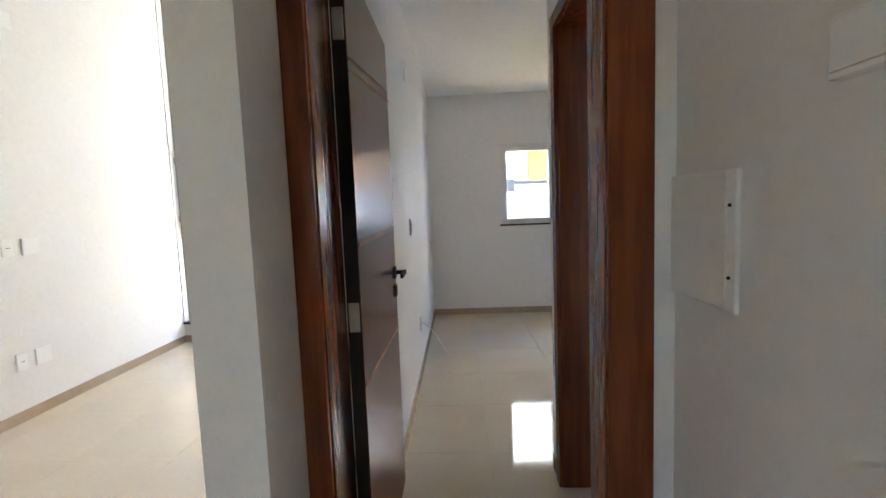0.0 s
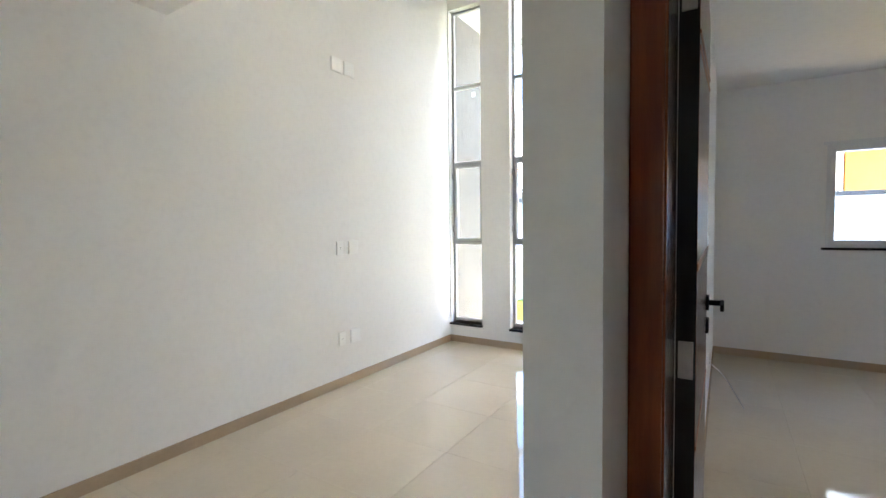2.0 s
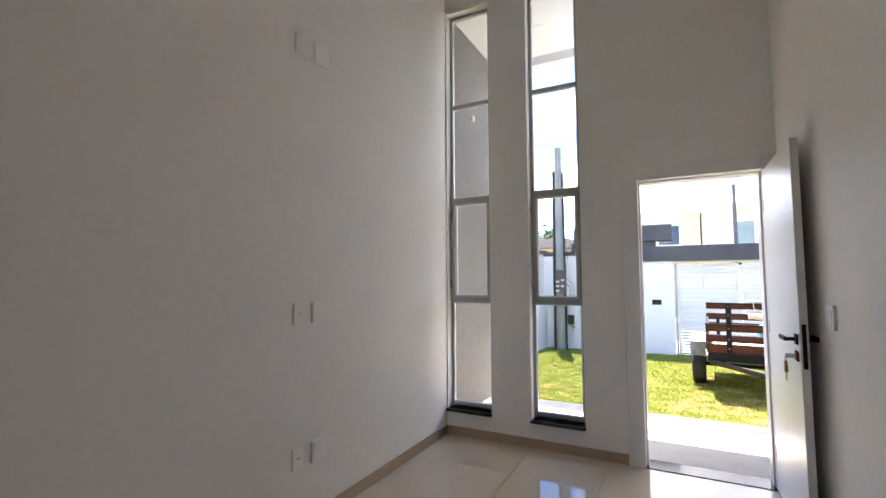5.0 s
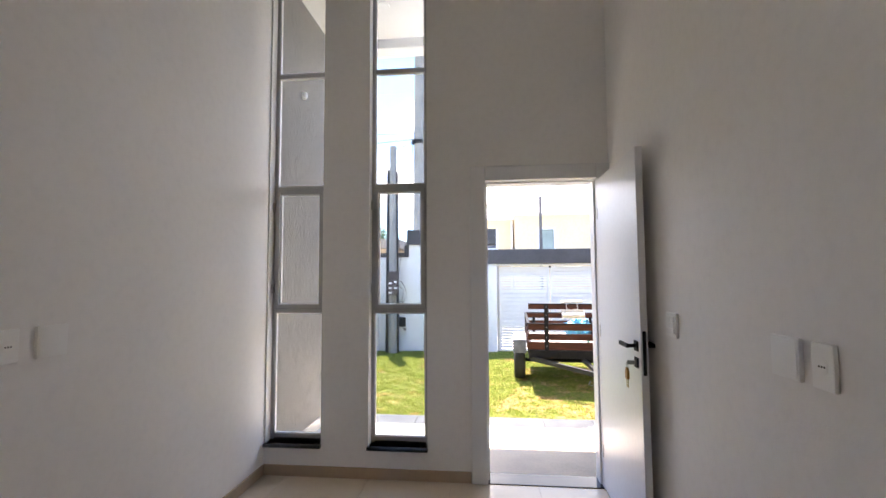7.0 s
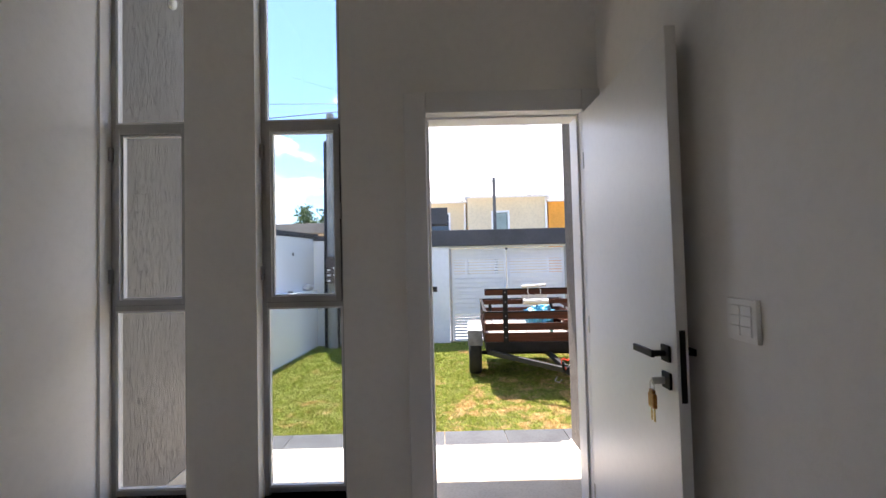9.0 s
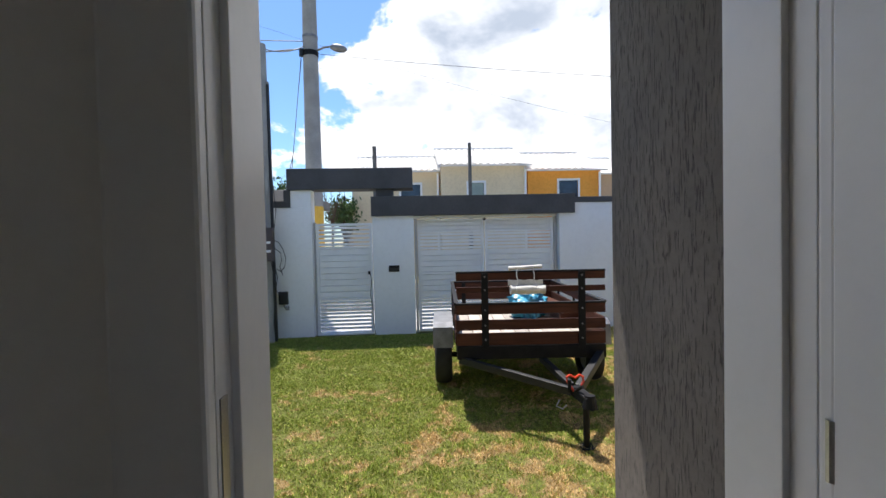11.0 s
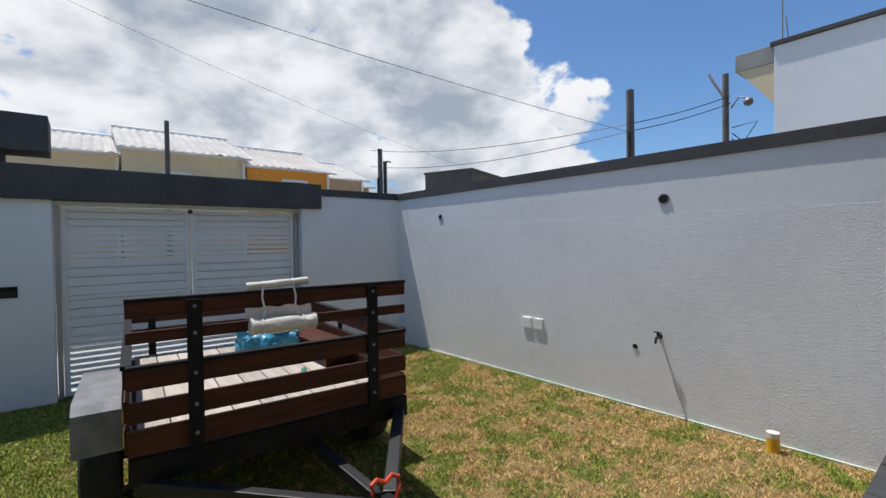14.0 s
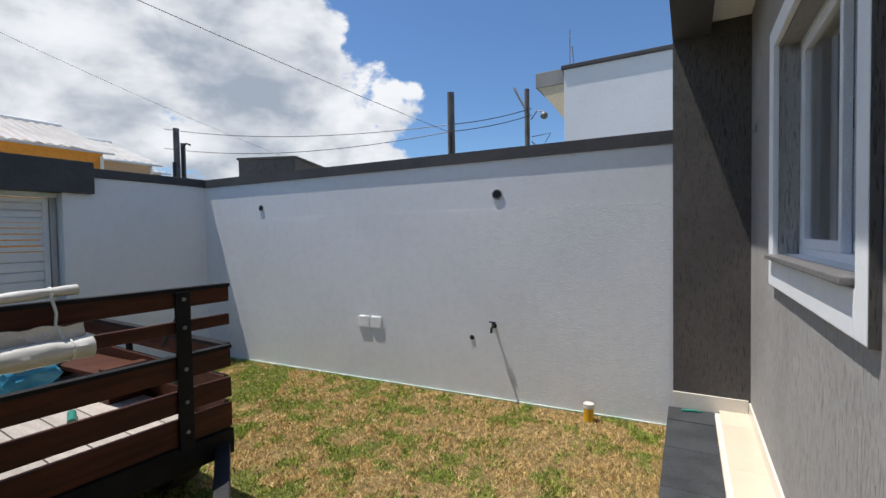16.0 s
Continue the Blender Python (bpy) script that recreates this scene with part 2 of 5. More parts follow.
def lawn_colours(name, blade):
    m = bpy.data.materials.new(name)
    m.use_nodes = True
    k = Nodes(m.node_tree)
    geo = k.n("ShaderNodeNewGeometry")
    pos = geo.outputs["Position"]
    sep = k.n("ShaderNodeSeparateXYZ", {0: pos})
    flat = k.n("ShaderNodeCombineXYZ", {0: sep.outputs[0], 1: sep.outputs[1], 2: 0.0}).outputs[0]
    patch = k.math("MULTIPLY_ADD", k.noise(flat, 1.3, 2.0, 0.5), 0.30, k.math("MULTIPLY", k.noise(flat, 4.4, 5.0, 0.66, 0.5), 0.70))
    east = k.ramp(sep.outputs[0], -1.8, 1.2, -0.07, 0.025, False)
    near = k.ramp(sep.outputs[1], 7.4, 9.8, 0.03, -0.035, False)
    dry = k.ramp(k.math("ADD", k.math("ADD", patch, east), near), 0.45, 0.57)
    rnd = geo.outputs["Random Per Island"] if blade else k.noise(flat, 60.0, 3.0)
    other = k.math("FRACT", k.math("MULTIPLY", rnd, 37.31))
    green = k.mix(other, rgba((0.128, 0.195, 0.026)), rgba((0.43, 0.48, 0.105)))
    straw = k.mix(other, rgba((0.43, 0.28, 0.11)), rgba((0.84, 0.62, 0.30)))
    keep = k.ramp(k.math("SUBTRACT", k.math("MULTIPLY_ADD", dry, 0.86, 0.06), rnd), -0.06, 0.06)
    col = k.mix(keep, green, straw)
    clump = k.ramp(k.noise(flat, 22.0, 4.0, 0.65), 0.30, 0.70, 0.62, 1.22)
    col = k.n("ShaderNodeVectorMath", {0: col, 3: clump}, operation="SCALE").outputs[0]
    if not blade:
        col = k.mix(0.75, col, rgba((0.05, 0.038, 0.02)))
    b = k.n("ShaderNodeBsdfPrincipled", {"Base Color": col, "Roughness": 0.8, "Specular IOR Level": 0.08})
    k.t.links.new(b.outputs[0], k.n("ShaderNodeOutputMaterial").inputs[0])
    return m


SOIL = lawn_colours("lawn_soil", False)
BLADES = lawn_colours("lawn_blades", True)


# ---- building helpers ----
def box(bm, x0, x1, y0, y1, z0, z1, bevel=0.0):
    v = bmesh.ops.create_cube(bm, size=1.0)["verts"]
    for p in v:
        p.co = Vector(((x0 + x1) / 2 + p.co.x * (x1 - x0), (y0 + y1) / 2 + p.co.y * (y1 - y0), (z0 + z1) / 2 + p.co.z * (z1 - z0)))
    if bevel:
        edges = list({e for p in v for e in p.link_edges})
        bmesh.ops.bevel(bm, geom=edges, offset=bevel, segments=2, affect="EDGES", profile=0.6)
    return bm


def boxm(x0, x1, y0, y1, z0, z1, bevel=0.0):
    return box(bmesh.new(), x0, x1, y0, y1, z0, z1, bevel)


def rod(bm, a, b, r, r2=None, seg=12):
    a, b = Vector(a), Vector(b)
    m = Matrix.Translation((a + b) / 2) @ (b - a).to_track_quat("Z", "Y").to_matrix().to_4x4()
    bmesh.ops.create_cone(bm, cap_ends=True, segments=seg, radius1=r, radius2=r if r2 is None else r2, depth=(b - a).length, matrix=m)
    return bm


def bar(bm, a, b, wide, high, bevel=0.004):
    """A square tube or plank from a to b."""
    a, b = Vector(a), Vector(b)
    part_bm = boxm(-wide / 2, wide / 2, -(b - a).length / 2, (b - a).length / 2, -high / 2, high / 2, bevel)
    d = (b - a).normalized()
    side = d.cross(Vector((0, 0, 1)))
    side = side.normalized() if side.length > 1e-4 else Vector((1, 0, 0))
    up = side.cross(d)
    m = Matrix((side, d, up)).transposed().to_4x4()
    bmesh.ops.transform(part_bm, matrix=Matrix.Translation((a + b) / 2) @ m, verts=part_bm.verts)
    return joined(bm, part_bm)


def joined(bm, other):
    me = bpy.data.meshes.new("tmp")
    other.to_mesh(me)
    other.free()
    bm.from_mesh(me)
    bpy.data.meshes.remove(me)
    return bm


def tube(bm, pts, r, seg=6):
    pts = [Vector(p) for p in pts]
    rings = []
    for i, p in enumerate(pts):
        d = (pts[min(i + 1, len(pts) - 1)] - pts[max(i - 1, 0)]).normalized()
        q = d.to_track_quat("Z", "Y")
        rings.append([bm.verts.new(p + q @ Vector((r * math.cos(2 * math.pi * j / seg), r * math.sin(2 * math.pi * j / seg), 0))) for j in range(seg)])
    for a, b in zip(rings, rings[1:]):
        for j in range(seg):
            bm.faces.new((a[j], a[(j + 1) % seg], b[(j + 1) % seg], b[j]))
    bm.faces.new(rings[0][::-1])
    bm.faces.new(rings[-1])
    return bm


def sag(a, b, drop, n=14):
    a, b = Vector(a), Vector(b)
    return [a.lerp(b, i / n) - Vector((0, 0, 4 * drop * (i / n) * (1 - i / n))) for i in range(n + 1)]


PLACE = {}


def thing(name, label, category, m=None, group="", kind=""):
    """An Empty that holds a thing's parts; m is its pose."""
    ob = new(name)
    ob.empty_display_size = 0.1
    m = m or Matrix.Identity(4)
    ob.matrix_basis = m
    PLACE[ob] = m
    return tagged(ob, label, category, group, kind)


def finish(name, bm, material, smooth=False):
    me = bpy.data.meshes.new(name)
    bmesh.ops.recalc_face_normals(bm, faces=bm.faces)
    bm.to_mesh(me)
    bm.free()
    me.materials.append(material)
    if smooth:
        me.shade_smooth()
        me.set_sharp_from_angle(angle=radians(35))
    return me


def part(name, bm, material, parent, label="", smooth=False):
    """One mesh object under a thing or under a part, in the thing's own axes."""
    ob = new(name, finish(name, bm, material, smooth))
    ob.parent = parent
    return tagged(ob, label)


def solid(name, bm, material, label, category, kind="", group="", smooth=False, at=None):
    """A thing of one mesh."""
    ob = new(name, finish(name, bm, material, smooth))
    if at is not None:
        ob.matrix_basis = at
    return tagged(ob, label, category, group, kind)


def pierced(bm, along, a0, a1, b0, b1, z0, z1, holes=()):
    """A wall along x or y, from a0 to a1, b0..b1 thick, with rectangular holes (a, a, z, z)."""
    aa = sorted({a0, a1, *[h[0] for h in holes], *[h[1] for h in holes]})
    zz = sorted({z0, z1, *[h[2] for h in holes], *[h[3] for h in holes]})
    for p, q in zip(aa, aa[1:]):
        run = None
        for r, s in zip(zz, zz[1:]):
            open_here = any(h[0] <= (p + q) / 2 <= h[1] and h[2] <= (r + s) / 2 <= h[3] for h in holes)
            if not open_here:
                if run and abs(run[1] - r) < 1e-6:
                    run[1] = s
                else:
                    if run:
                        put_cell(bm, along, p, q, b0, b1, *run)
                    run = [r, s]
        if run:
            put_cell(bm, along, p, q, b0, b1, *run)
    return bm


def put_cell(bm, along, p, q, b0, b1, r, s):
    if along == "x":
        box(bm, p, q, b0, b1, r, s)
    else:
        box(bm, b0, b1, p, q, r, s)


# ---- numbers of the plan ----
G = -0.2                      # lawn
XL, XR_LIV = -3.25, -0.77     # living room between these walls
YF, YO = 4.845, 5.0           # front wall, inside and outside
FACADE = 5.89                # bedroom's front, outside
BED_IN = 5.75
HALL_R = 0.330
LOW, HIGH, BEDC = 2.6, 4.2, 2.70
DOOR_L, DOOR_R, DOOR_H = -1.628, -0.857, 2.10
W1 = (-3.238, -2.823)
W2 = (-2.474, -2.05)
WZ0, WZ1 = 0.225, 3.86
BW = (0.31, 1.50, 1.12, 2.07)  # bedroom window

# ---- house: walls, ceilings ----
solid("wall_left", boxm(XL - 0.15, XL, BACK, YO - 0.02, -0.15, HIGH), PAINT, "plain white painted living room wall", "wall", "structure")
solid("wall_front", pierced(bmesh.new(), "x", XL - 0.15, XR_LIV + 0.02, YF, YO, -0.15, HIGH,
                            [(W1[0], W1[1], WZ0, WZ1), (W2[0], W2[1], WZ0, WZ1), (DOOR_L - 0.03, DOOR_R + 0.03, -0.15, DOOR_H + 0.03)]),
      PAINT, "white front wall with two tall slit windows and the entrance", "wall", "structure")
solid("wall_middle", boxm(-0.795, -0.655, 1.07, 1.37, -0.15, HIGH), PAINT, "end of the white wall between hall and living room", "wall", "structure")
solid("wall_middle_long", box(box(boxm(XR_LIV, -0.655, 1.372, YO, -0.15, HIGH), -0.655, -0.575, 1.512, YO, -0.15, HIGH), -0.65, -0.575, YO, BED_IN, -0.15, BEDC + 0.3), PAINT, "white wall between living room and bedroom", "wall", "structure")
solid("wall_hall_right", boxm(HALL_R, HALL_R + 0.12, BACK, 1.37, -0.15, LOW + 0.1), PAINT, "white hall wall", "wall", "structure")
solid("wall_hall_end", box(pierced(bmesh.new(), "x", -0.655, HALL_R + 0.12, 1.37, 1.51, -0.15, BEDC + 0.1, [(-0.61, 0.175, -0.15, 2.13)]), -0.655, -0.61, 1.30, 1.37, -0.15, LOW + 0.1), PAINT,
      "white wall around the bedroom doorway", "wall", "structure")
solid("wall_passage", pierced(bmesh.new(), "y", 1.51, 2.39, 0.215, 0.355, -0.15, BEDC + 0.1, [(1.53, 2.235, -0.15, 2.13)]), PAINT,
      "white wall with the bathroom doorway", "wall", "structure")
solid("wall_bath", box(box(boxm(0.355, 2.6, 2.27, 2.39, -0.15, BEDC + 0.1), 1.55, 1.67, 1.38, 2.27, -0.15, BEDC + 0.1), 0.496, 1.67, 1.30, 1.38, -0.15, BEDC + 0.1),
      PAINT, "plain white bathroom walls", "wall", "structure")
solid("wall_bedroom_front", pierced(bmesh.new(), "x", -0.65, 2.75, BED_IN, FACADE - 0.012, -0.15, BEDC + 0.3, [(BW[0], BW[1], BW[2], BW[3])]), PAINT,
      "white bedroom wall with the sliding window", "wall", "structure")
solid("wall_bedroom_right", pierced(bmesh.new(), "y", 2.27, BED_IN, 2.6, 2.75, -0.15, BEDC + 0.3, []), PAINT, "plain white bedroom side wall", "wall", "structure")
solid("wall_back", pierced(bmesh.new(), "x", XL, HALL_R + 0.12, BACK - 0.15, BACK, -0.15, LOW + 0.1, [(-2.8, -1.9, 1.2, 1.9)]), PAINT, "white back wall with a small kitchen window opening", "wall", "structure")
solid("ceiling_low", boxm(XL - 0.15, HALL_R + 0.12, BACK - 0.15, 1.715, LOW, LOW + 0.12), CEIL, "low white ceiling over hall and kitchen", "ceiling", "structure")
solid("bulkhead", boxm(XL - 0.15, XR_LIV, 1.595, 1.715, LOW + 0.12, HIGH), PAINT, "white wall above the low ceiling's edge", "wall", "structure")
solid("ceiling_high", boxm(XL - 0.15, XR_LIV + 0.17, 1.5, YO, HIGH, HIGH + 0.15), CEIL, "high white living room ceiling", "ceiling", "structure")
solid("ceiling_bedroom", boxm(-0.57, 2.75, 1.37, BED_IN, BEDC, BEDC + 0.12), CEIL, "white bedroom ceiling", "ceiling", "structure")
solid("roof_slab", boxm(-0.57, 2.9, 1.3, FACADE, BEDC + 0.31, BEDC + 0.42), CAP, "dark flat roof slab over the bedroom", "roof", "structure")

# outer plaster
# the facade's plaster again, its shade under the canopy put into the colour
solid("wall_porch_side", boxm(-0.665, -0.652, YO + 0.002, FACADE, -0.15, 2.66), UMBER, "scratched plaster on the porch side wall, coloured darker for its shade", "wall", "structure")
solid("wall_facade", pierced(bmesh.new(), "x", -0.65, 2.6, FACADE - 0.011, FACADE, -0.15, 2.66, [(BW[0], BW[1], BW[2], BW[3])]), GREY,
      "grey scratched plaster facade", "wall", "structure")
solid("wall_pier", box(boxm(2.52, 2.8, FACADE - 0.02, 6.35, -0.3, 2.558), 2.52, 2.8, FACADE - 0.02, 6.116, 2.558, 2.638), GRAPHITE, "dark graphite scratched plaster pier", "pier", "structure")
solid("wall_fin", boxm(XL - 0.15, XL, YO, 6.26, -0.3, 3.92), FIN, "dark grey scratched plaster fin wall beside the porch", "wall", "structure")
solid("canopy", box(boxm(-1.95, -0.66, YO, 6.118, 2.64, 2.80), -0.66, 2.9, FACADE + 0.002, 6.118, 2.64, 2.80), CEIL, "cream soffit over porch and facade", "canopy", "structure")
solid("canopy_beam", boxm(-0.40, 2.9, 6.12, 6.35, 2.56, 3.0), CAP, "dark grey beam along the canopy's edge", "beam", "structure")
solid("porch_canopy_beam", boxm(-2.26, -0.40, 6.12, 6.35, 2.675, 3.0), YARD_SMOOTH, "white beam at the porch canopy's edge", "beam", "structure")
solid("porch_ceiling", boxm(XL - 0.15, -0.66, YO, 6.12, 3.90, 4.05), CEIL, "white high porch ceiling", "ceiling", "structure")
solid("porch_beam", boxm(XL - 0.15, -0.66, 6.1, 6.3, 3.80, 4.1), YARD_SMOOTH, "white beam at the porch roof's edge", "beam", "structure")
solid("porch_base", boxm(XL, 2.52, YO - 0.15, 6.37, -0.5, -0.05), PAVING, "concrete base of the porch", "porch", "structure")

wl = thing("wall_lamp", "small white oval wall lamp on the grey fin wall, switched off", "wall lamp", pose(XL, 5.44, 3.05))
part("base", boxm(0.0, 0.014, -0.022, 0.022, -0.03, 0.03, 0.005), PLASTIC, wl)
gl = bmesh.new()
bmesh.ops.create_uvsphere(gl, u_segments=16, v_segments=10, radius=0.036, matrix=Matrix.Translation((0.02, 0, 0)) @ Matrix.Diagonal((0.6, 0.7, 1.0, 1.0)))
part("globe", gl, PLASTIC, wl, "white opal cover", True)
# downlights in the porch ceiling
lamp = thing("downlight", "small round white recessed downlight in the porch ceiling", "downlight", pose(-2.54, 5.53, 3.9))
part("ring", rod(bmesh.new(), (0, 0, -0.006), (0, 0, 0.0), 0.055, 0.06, 24), PLASTIC, lamp, smooth=True)
part("lens", rod(bmesh.new(), (0, 0, -0.009), (0, 0, -0.004), 0.035, 0.035, 20), LACQUER, lamp, smooth=True)

# ---- baseboards ----
def skirting(name, x0, x1, y0, y1, z1=0.075):
    solid(name, boxm(x0, x1, y0, y1, -0.02, z1, 0.003), SKIRT, "beige porcelain baseboard", "baseboard", "structure")


skirting("baseboard_left", XL, XL + 0.01, BACK, YF - 0.011)
skirting("baseboard_front", XL, DOOR_L - 0.115, YF - 0.01, YF)
skirting("baseboard_right", XR_LIV - 0.01, XR_LIV, 1.06, YF - 0.011)
skirting("baseboard_bedroom", -0.57, 2.6, BED_IN - 0.01, BED_IN)
skirting("baseboard_bedroom_left", -0.575, -0.565, 1.52, BED_IN - 0.011)
skirting("baseboard_passage", 0.205, 0.215, 2.32, 2.39)
skirting("baseboard_hall", HALL_R - 0.01, HALL_R, BACK, 1.36)
solid("baseboard_porch", box(boxm(-0.68, -0.665, YO + 0.002, FACADE, -0.03, 0.08, 0.003), -0.68, 2.505, FACADE, FACADE + 0.012, -0.03, 0.08, 0.003), PORCH,
      "cream tile skirting along the porch walls", "baseboard", "structure")
solid("baseboard_fin", boxm(XL, XL + 0.012, YO, 6.26, -0.03, 0.08, 0.003), PORCH, "cream tile skirting on the fin wall", "baseboard", "structure")
solid("baseboard_pier", boxm(2.506, 2.52, FACADE + 0.012, 6.35, -0.03, 0.09, 0.003), PORCH, "cream tile skirting on the pier", "baseboard", "structure")


# ---- windows ----
def slit_window(name, x0, x1):
    w_ob = thing(name, "tall slit window of grey aluminium with four panes and a black granite sill", "window", pose((x0 + x1) / 2, YF, 0), "slit windows", "structure")
    hw = (x1 - x0) / 2
    y0, y1 = 0.075, 0.115
    zs = [WZ0 + 0.02, 1.165, 2.09, 2.975, WZ1]
    f = bmesh.new()
    box(f, -hw, -hw + 0.022, y0, y1, WZ0, WZ1, 0.002)
    box(f, hw - 0.022, hw, y0, y1, WZ0, WZ1, 0.002)
    for z in (zs[0], zs[1], zs[2], zs[3], zs[4] - 0.022):
        box(f, -hw + 0.022, hw - 0.022, y0 + 0.001, y1 - 0.001, z - 0.006, z + 0.02, 0.002)
    part("window_frame", f, ALU, w_ob)
    s = bmesh.new()
    for r in ((-hw + 0.024, -hw + 0.05, zs[1] + 0.022, zs[2] - 0.008), (hw - 0.05, hw - 0.024, zs[1] + 0.022, zs[2] - 0.008),
              (-hw + 0.05, hw - 0.05, zs[1] + 0.022, zs[1] + 0.05), (-hw + 0.05, hw - 0.05, zs[2] - 0.036, zs[2] - 0.008)):
        box(s, r[0], r[1], y0 - 0.014, y1 - 0.005, r[2], r[3], 0.002)
    sash = part("sash", s, ALU, w_ob, "grey aluminium tilting sash")
    gk = bmesh.new()
    for r in ((-hw + 0.0222, -hw + 0.0238, zs[1] + 0.0202, zs[2] - 0.0062), (hw - 0.0238, hw - 0.0222, zs[1] + 0.0202, zs[2] - 0.0062),
              (-hw + 0.024, hw - 0.024, zs[1] + 0.0202, zs[1] + 0.0218), (-hw + 0.024, hw - 0.024, zs[2] - 0.0078, zs[2] - 0.0062)):
        box(gk, r[0], r[1], y0 - 0.006, y1 - 0.006, r[2], r[3])
    part("gasket", gk, BLACK_PLASTIC, sash, "black rubber gasket")
    for i in range(4):
        inset, up, down = (0.05, 0.05, 0.036) if i == 1 else (0.022, 0.02, 0.006)
        bd = bmesh.new()
        for r in ((-hw + inset, -hw + inset + 0.009, zs[i] + up, zs[i + 1] - down), (hw - inset - 0.009, hw - inset, zs[i] + up, zs[i + 1] - down),
                  (-hw + inset + 0.009, hw - inset - 0.009, zs[i] + up, zs[i] + up + 0.009), (-hw + inset + 0.009, hw - inset - 0.009, zs[i + 1] - down - 0.009, zs[i + 1] - down)):
            box(bd, r[0], r[1], y0 + 0.004, y1 - 0.008, r[2], r[3], 0.001)
        part("glazing_bead", bd, WHITE_ALU, w_ob, "pale glazing bead")
    part("latch", boxm(hw - 0.03, hw - 0.015, y0 - 0.03, y0 - 0.012, 1.60, 1.68, 0.004), ALU, sash)
    for z in (1.30, 1.92):
        part("hinge", boxm(-hw - 0.004, -hw + 0.014, y0 - 0.022, y0, z, z + 0.07, 0.003), ALU, sash)
    for i in range(4):
        part("pane", boxm(-hw + 0.018, hw - 0.018, (y0 + y1) / 2 - 0.002, (y0 + y1) / 2 + 0.002, zs[i] + 0.015, zs[i + 1] - 0.004), GLASS, w_ob).visible_shadow = False
    part("window_sill", boxm(-hw - 0.005, hw + 0.005, -0.035, 0.15, WZ0 - 0.022, WZ0, 0.003), GRANITE, w_ob, "black granite sill")


slit_window("window_1", *W1)
slit_window("window_2", *W2)

win = thing("window_3", "white aluminium sliding window with two panes and black granite inner sill", "window", pose((BW[0] + BW[1]) / 2, BED_IN, 0), kind="structure")
hw = (BW[1] - BW[0]) / 2
f = bmesh.new()
for r in ((-hw, -hw + 0.03, BW[2], BW[3]), (hw - 0.03, hw, BW[2], BW[3]), (-hw + 0.03, hw - 0.03, BW[2], BW[2] + 0.03), (-hw + 0.03, hw - 0.03, BW[3] - 0.03, BW[3])):
    box(f, r[0], r[1], 0.0, 0.065, r[2], r[3], 0.003)
part("window_frame", f, WHITE_ALU, win)
for i, (a, b, y) in enumerate(((-hw + 0.03, 0.02, 0.016), (-0.02, hw - 0.03, 0.048))):
    s = bmesh.new()
    for r in ((a, a + 0.035, BW[2] + 0.03, BW[3] - 0.03), (b - 0.035, b, BW[2] + 0.03, BW[3] - 0.03), (a + 0.035, b - 0.035, BW[2] + 0.03, BW[2] + 0.07), (a + 0.035, b - 0.035, BW[3] - 0.065, BW[3] - 0.03)):
        box(s, r[0], r[1], y - 0.014, y + 0.014, r[2], r[3], 0.003)
    sash = part("sash", s, WHITE_ALU, win)
    part("pane", boxm(a + 0.03, b - 0.03, y - 0.002, y + 0.002, BW[2] + 0.06, BW[3] - 0.06), CLEAR, sash).visible_shadow = False
    if i == 0:
        part("latch", boxm(b - 0.028, b - 0.008, y - 0.03, y - 0.013, 1.56, 1.66, 0.004), BLACK_PLASTIC, sash, "small black latch")
        part("latch", boxm(b - 0.028, b - 0.008, y + 0.013, y + 0.03, 1.56, 1.66, 0.004), BLACK_PLASTIC, sash, "small black latch")
part("inner_sill", boxm(-hw - 0.03, hw + 0.03, -0.03, 0.0, BW[2] - 0.022, BW[2], 0.003), GRANITE, win, "black granite inner sill")
part("inner_head", boxm(-hw - 0.03, hw + 0.03, -0.012, 0.0, BW[3], BW[3] + 0.03, 0.003), WHITE_ALU, win)
c = bmesh.new()
fy = FACADE - BED_IN
for r in ((-hw - 0.06, -hw + 0.025, BW[2] - 0.15, BW[3] + 0.09), (hw, hw + 0.11, BW[2] - 0.15, BW[3] + 0.09), (-hw + 0.025, hw, BW[3], BW[3] + 0.09), (-hw + 0.025, hw, BW[2] - 0.15, BW[2] - 0.03)):
    box(c, r[0], r[1], fy + 0.0005, fy + 0.024, r[2], r[3], 0.004)
lin = bmesh.new()
for r in ((-hw, -hw + 0.006, BW[2], BW[3]), (hw - 0.006, hw, BW[2], BW[3]), (-hw + 0.006, hw - 0.006, BW[3] - 0.006, BW[3])):
    box(lin, r[0], r[1], 0.066, fy + 0.0004, r[2], r[3])
part("reveal", lin, GREY, win, "grey plastered window reveal")
part("outer_surround", c, YARD_SMOOTH, win, "raised white plaster surround")
part("surround_edge", boxm(-hw - 0.066, -hw - 0.0605, fy + 0.0005, fy + 0.022, BW[2] - 0.152, BW[3] + 0.092, 0.001), GRAPHITE, win, "dark painted edge of the surround")
part("outer_sill", boxm(-hw + 0.03, hw + 0.03, 0.066, fy + 0.05, BW[2] - 0.024, BW[2] - 0.003, 0.004), SILL_STONE, win, "grey granite outer sill")


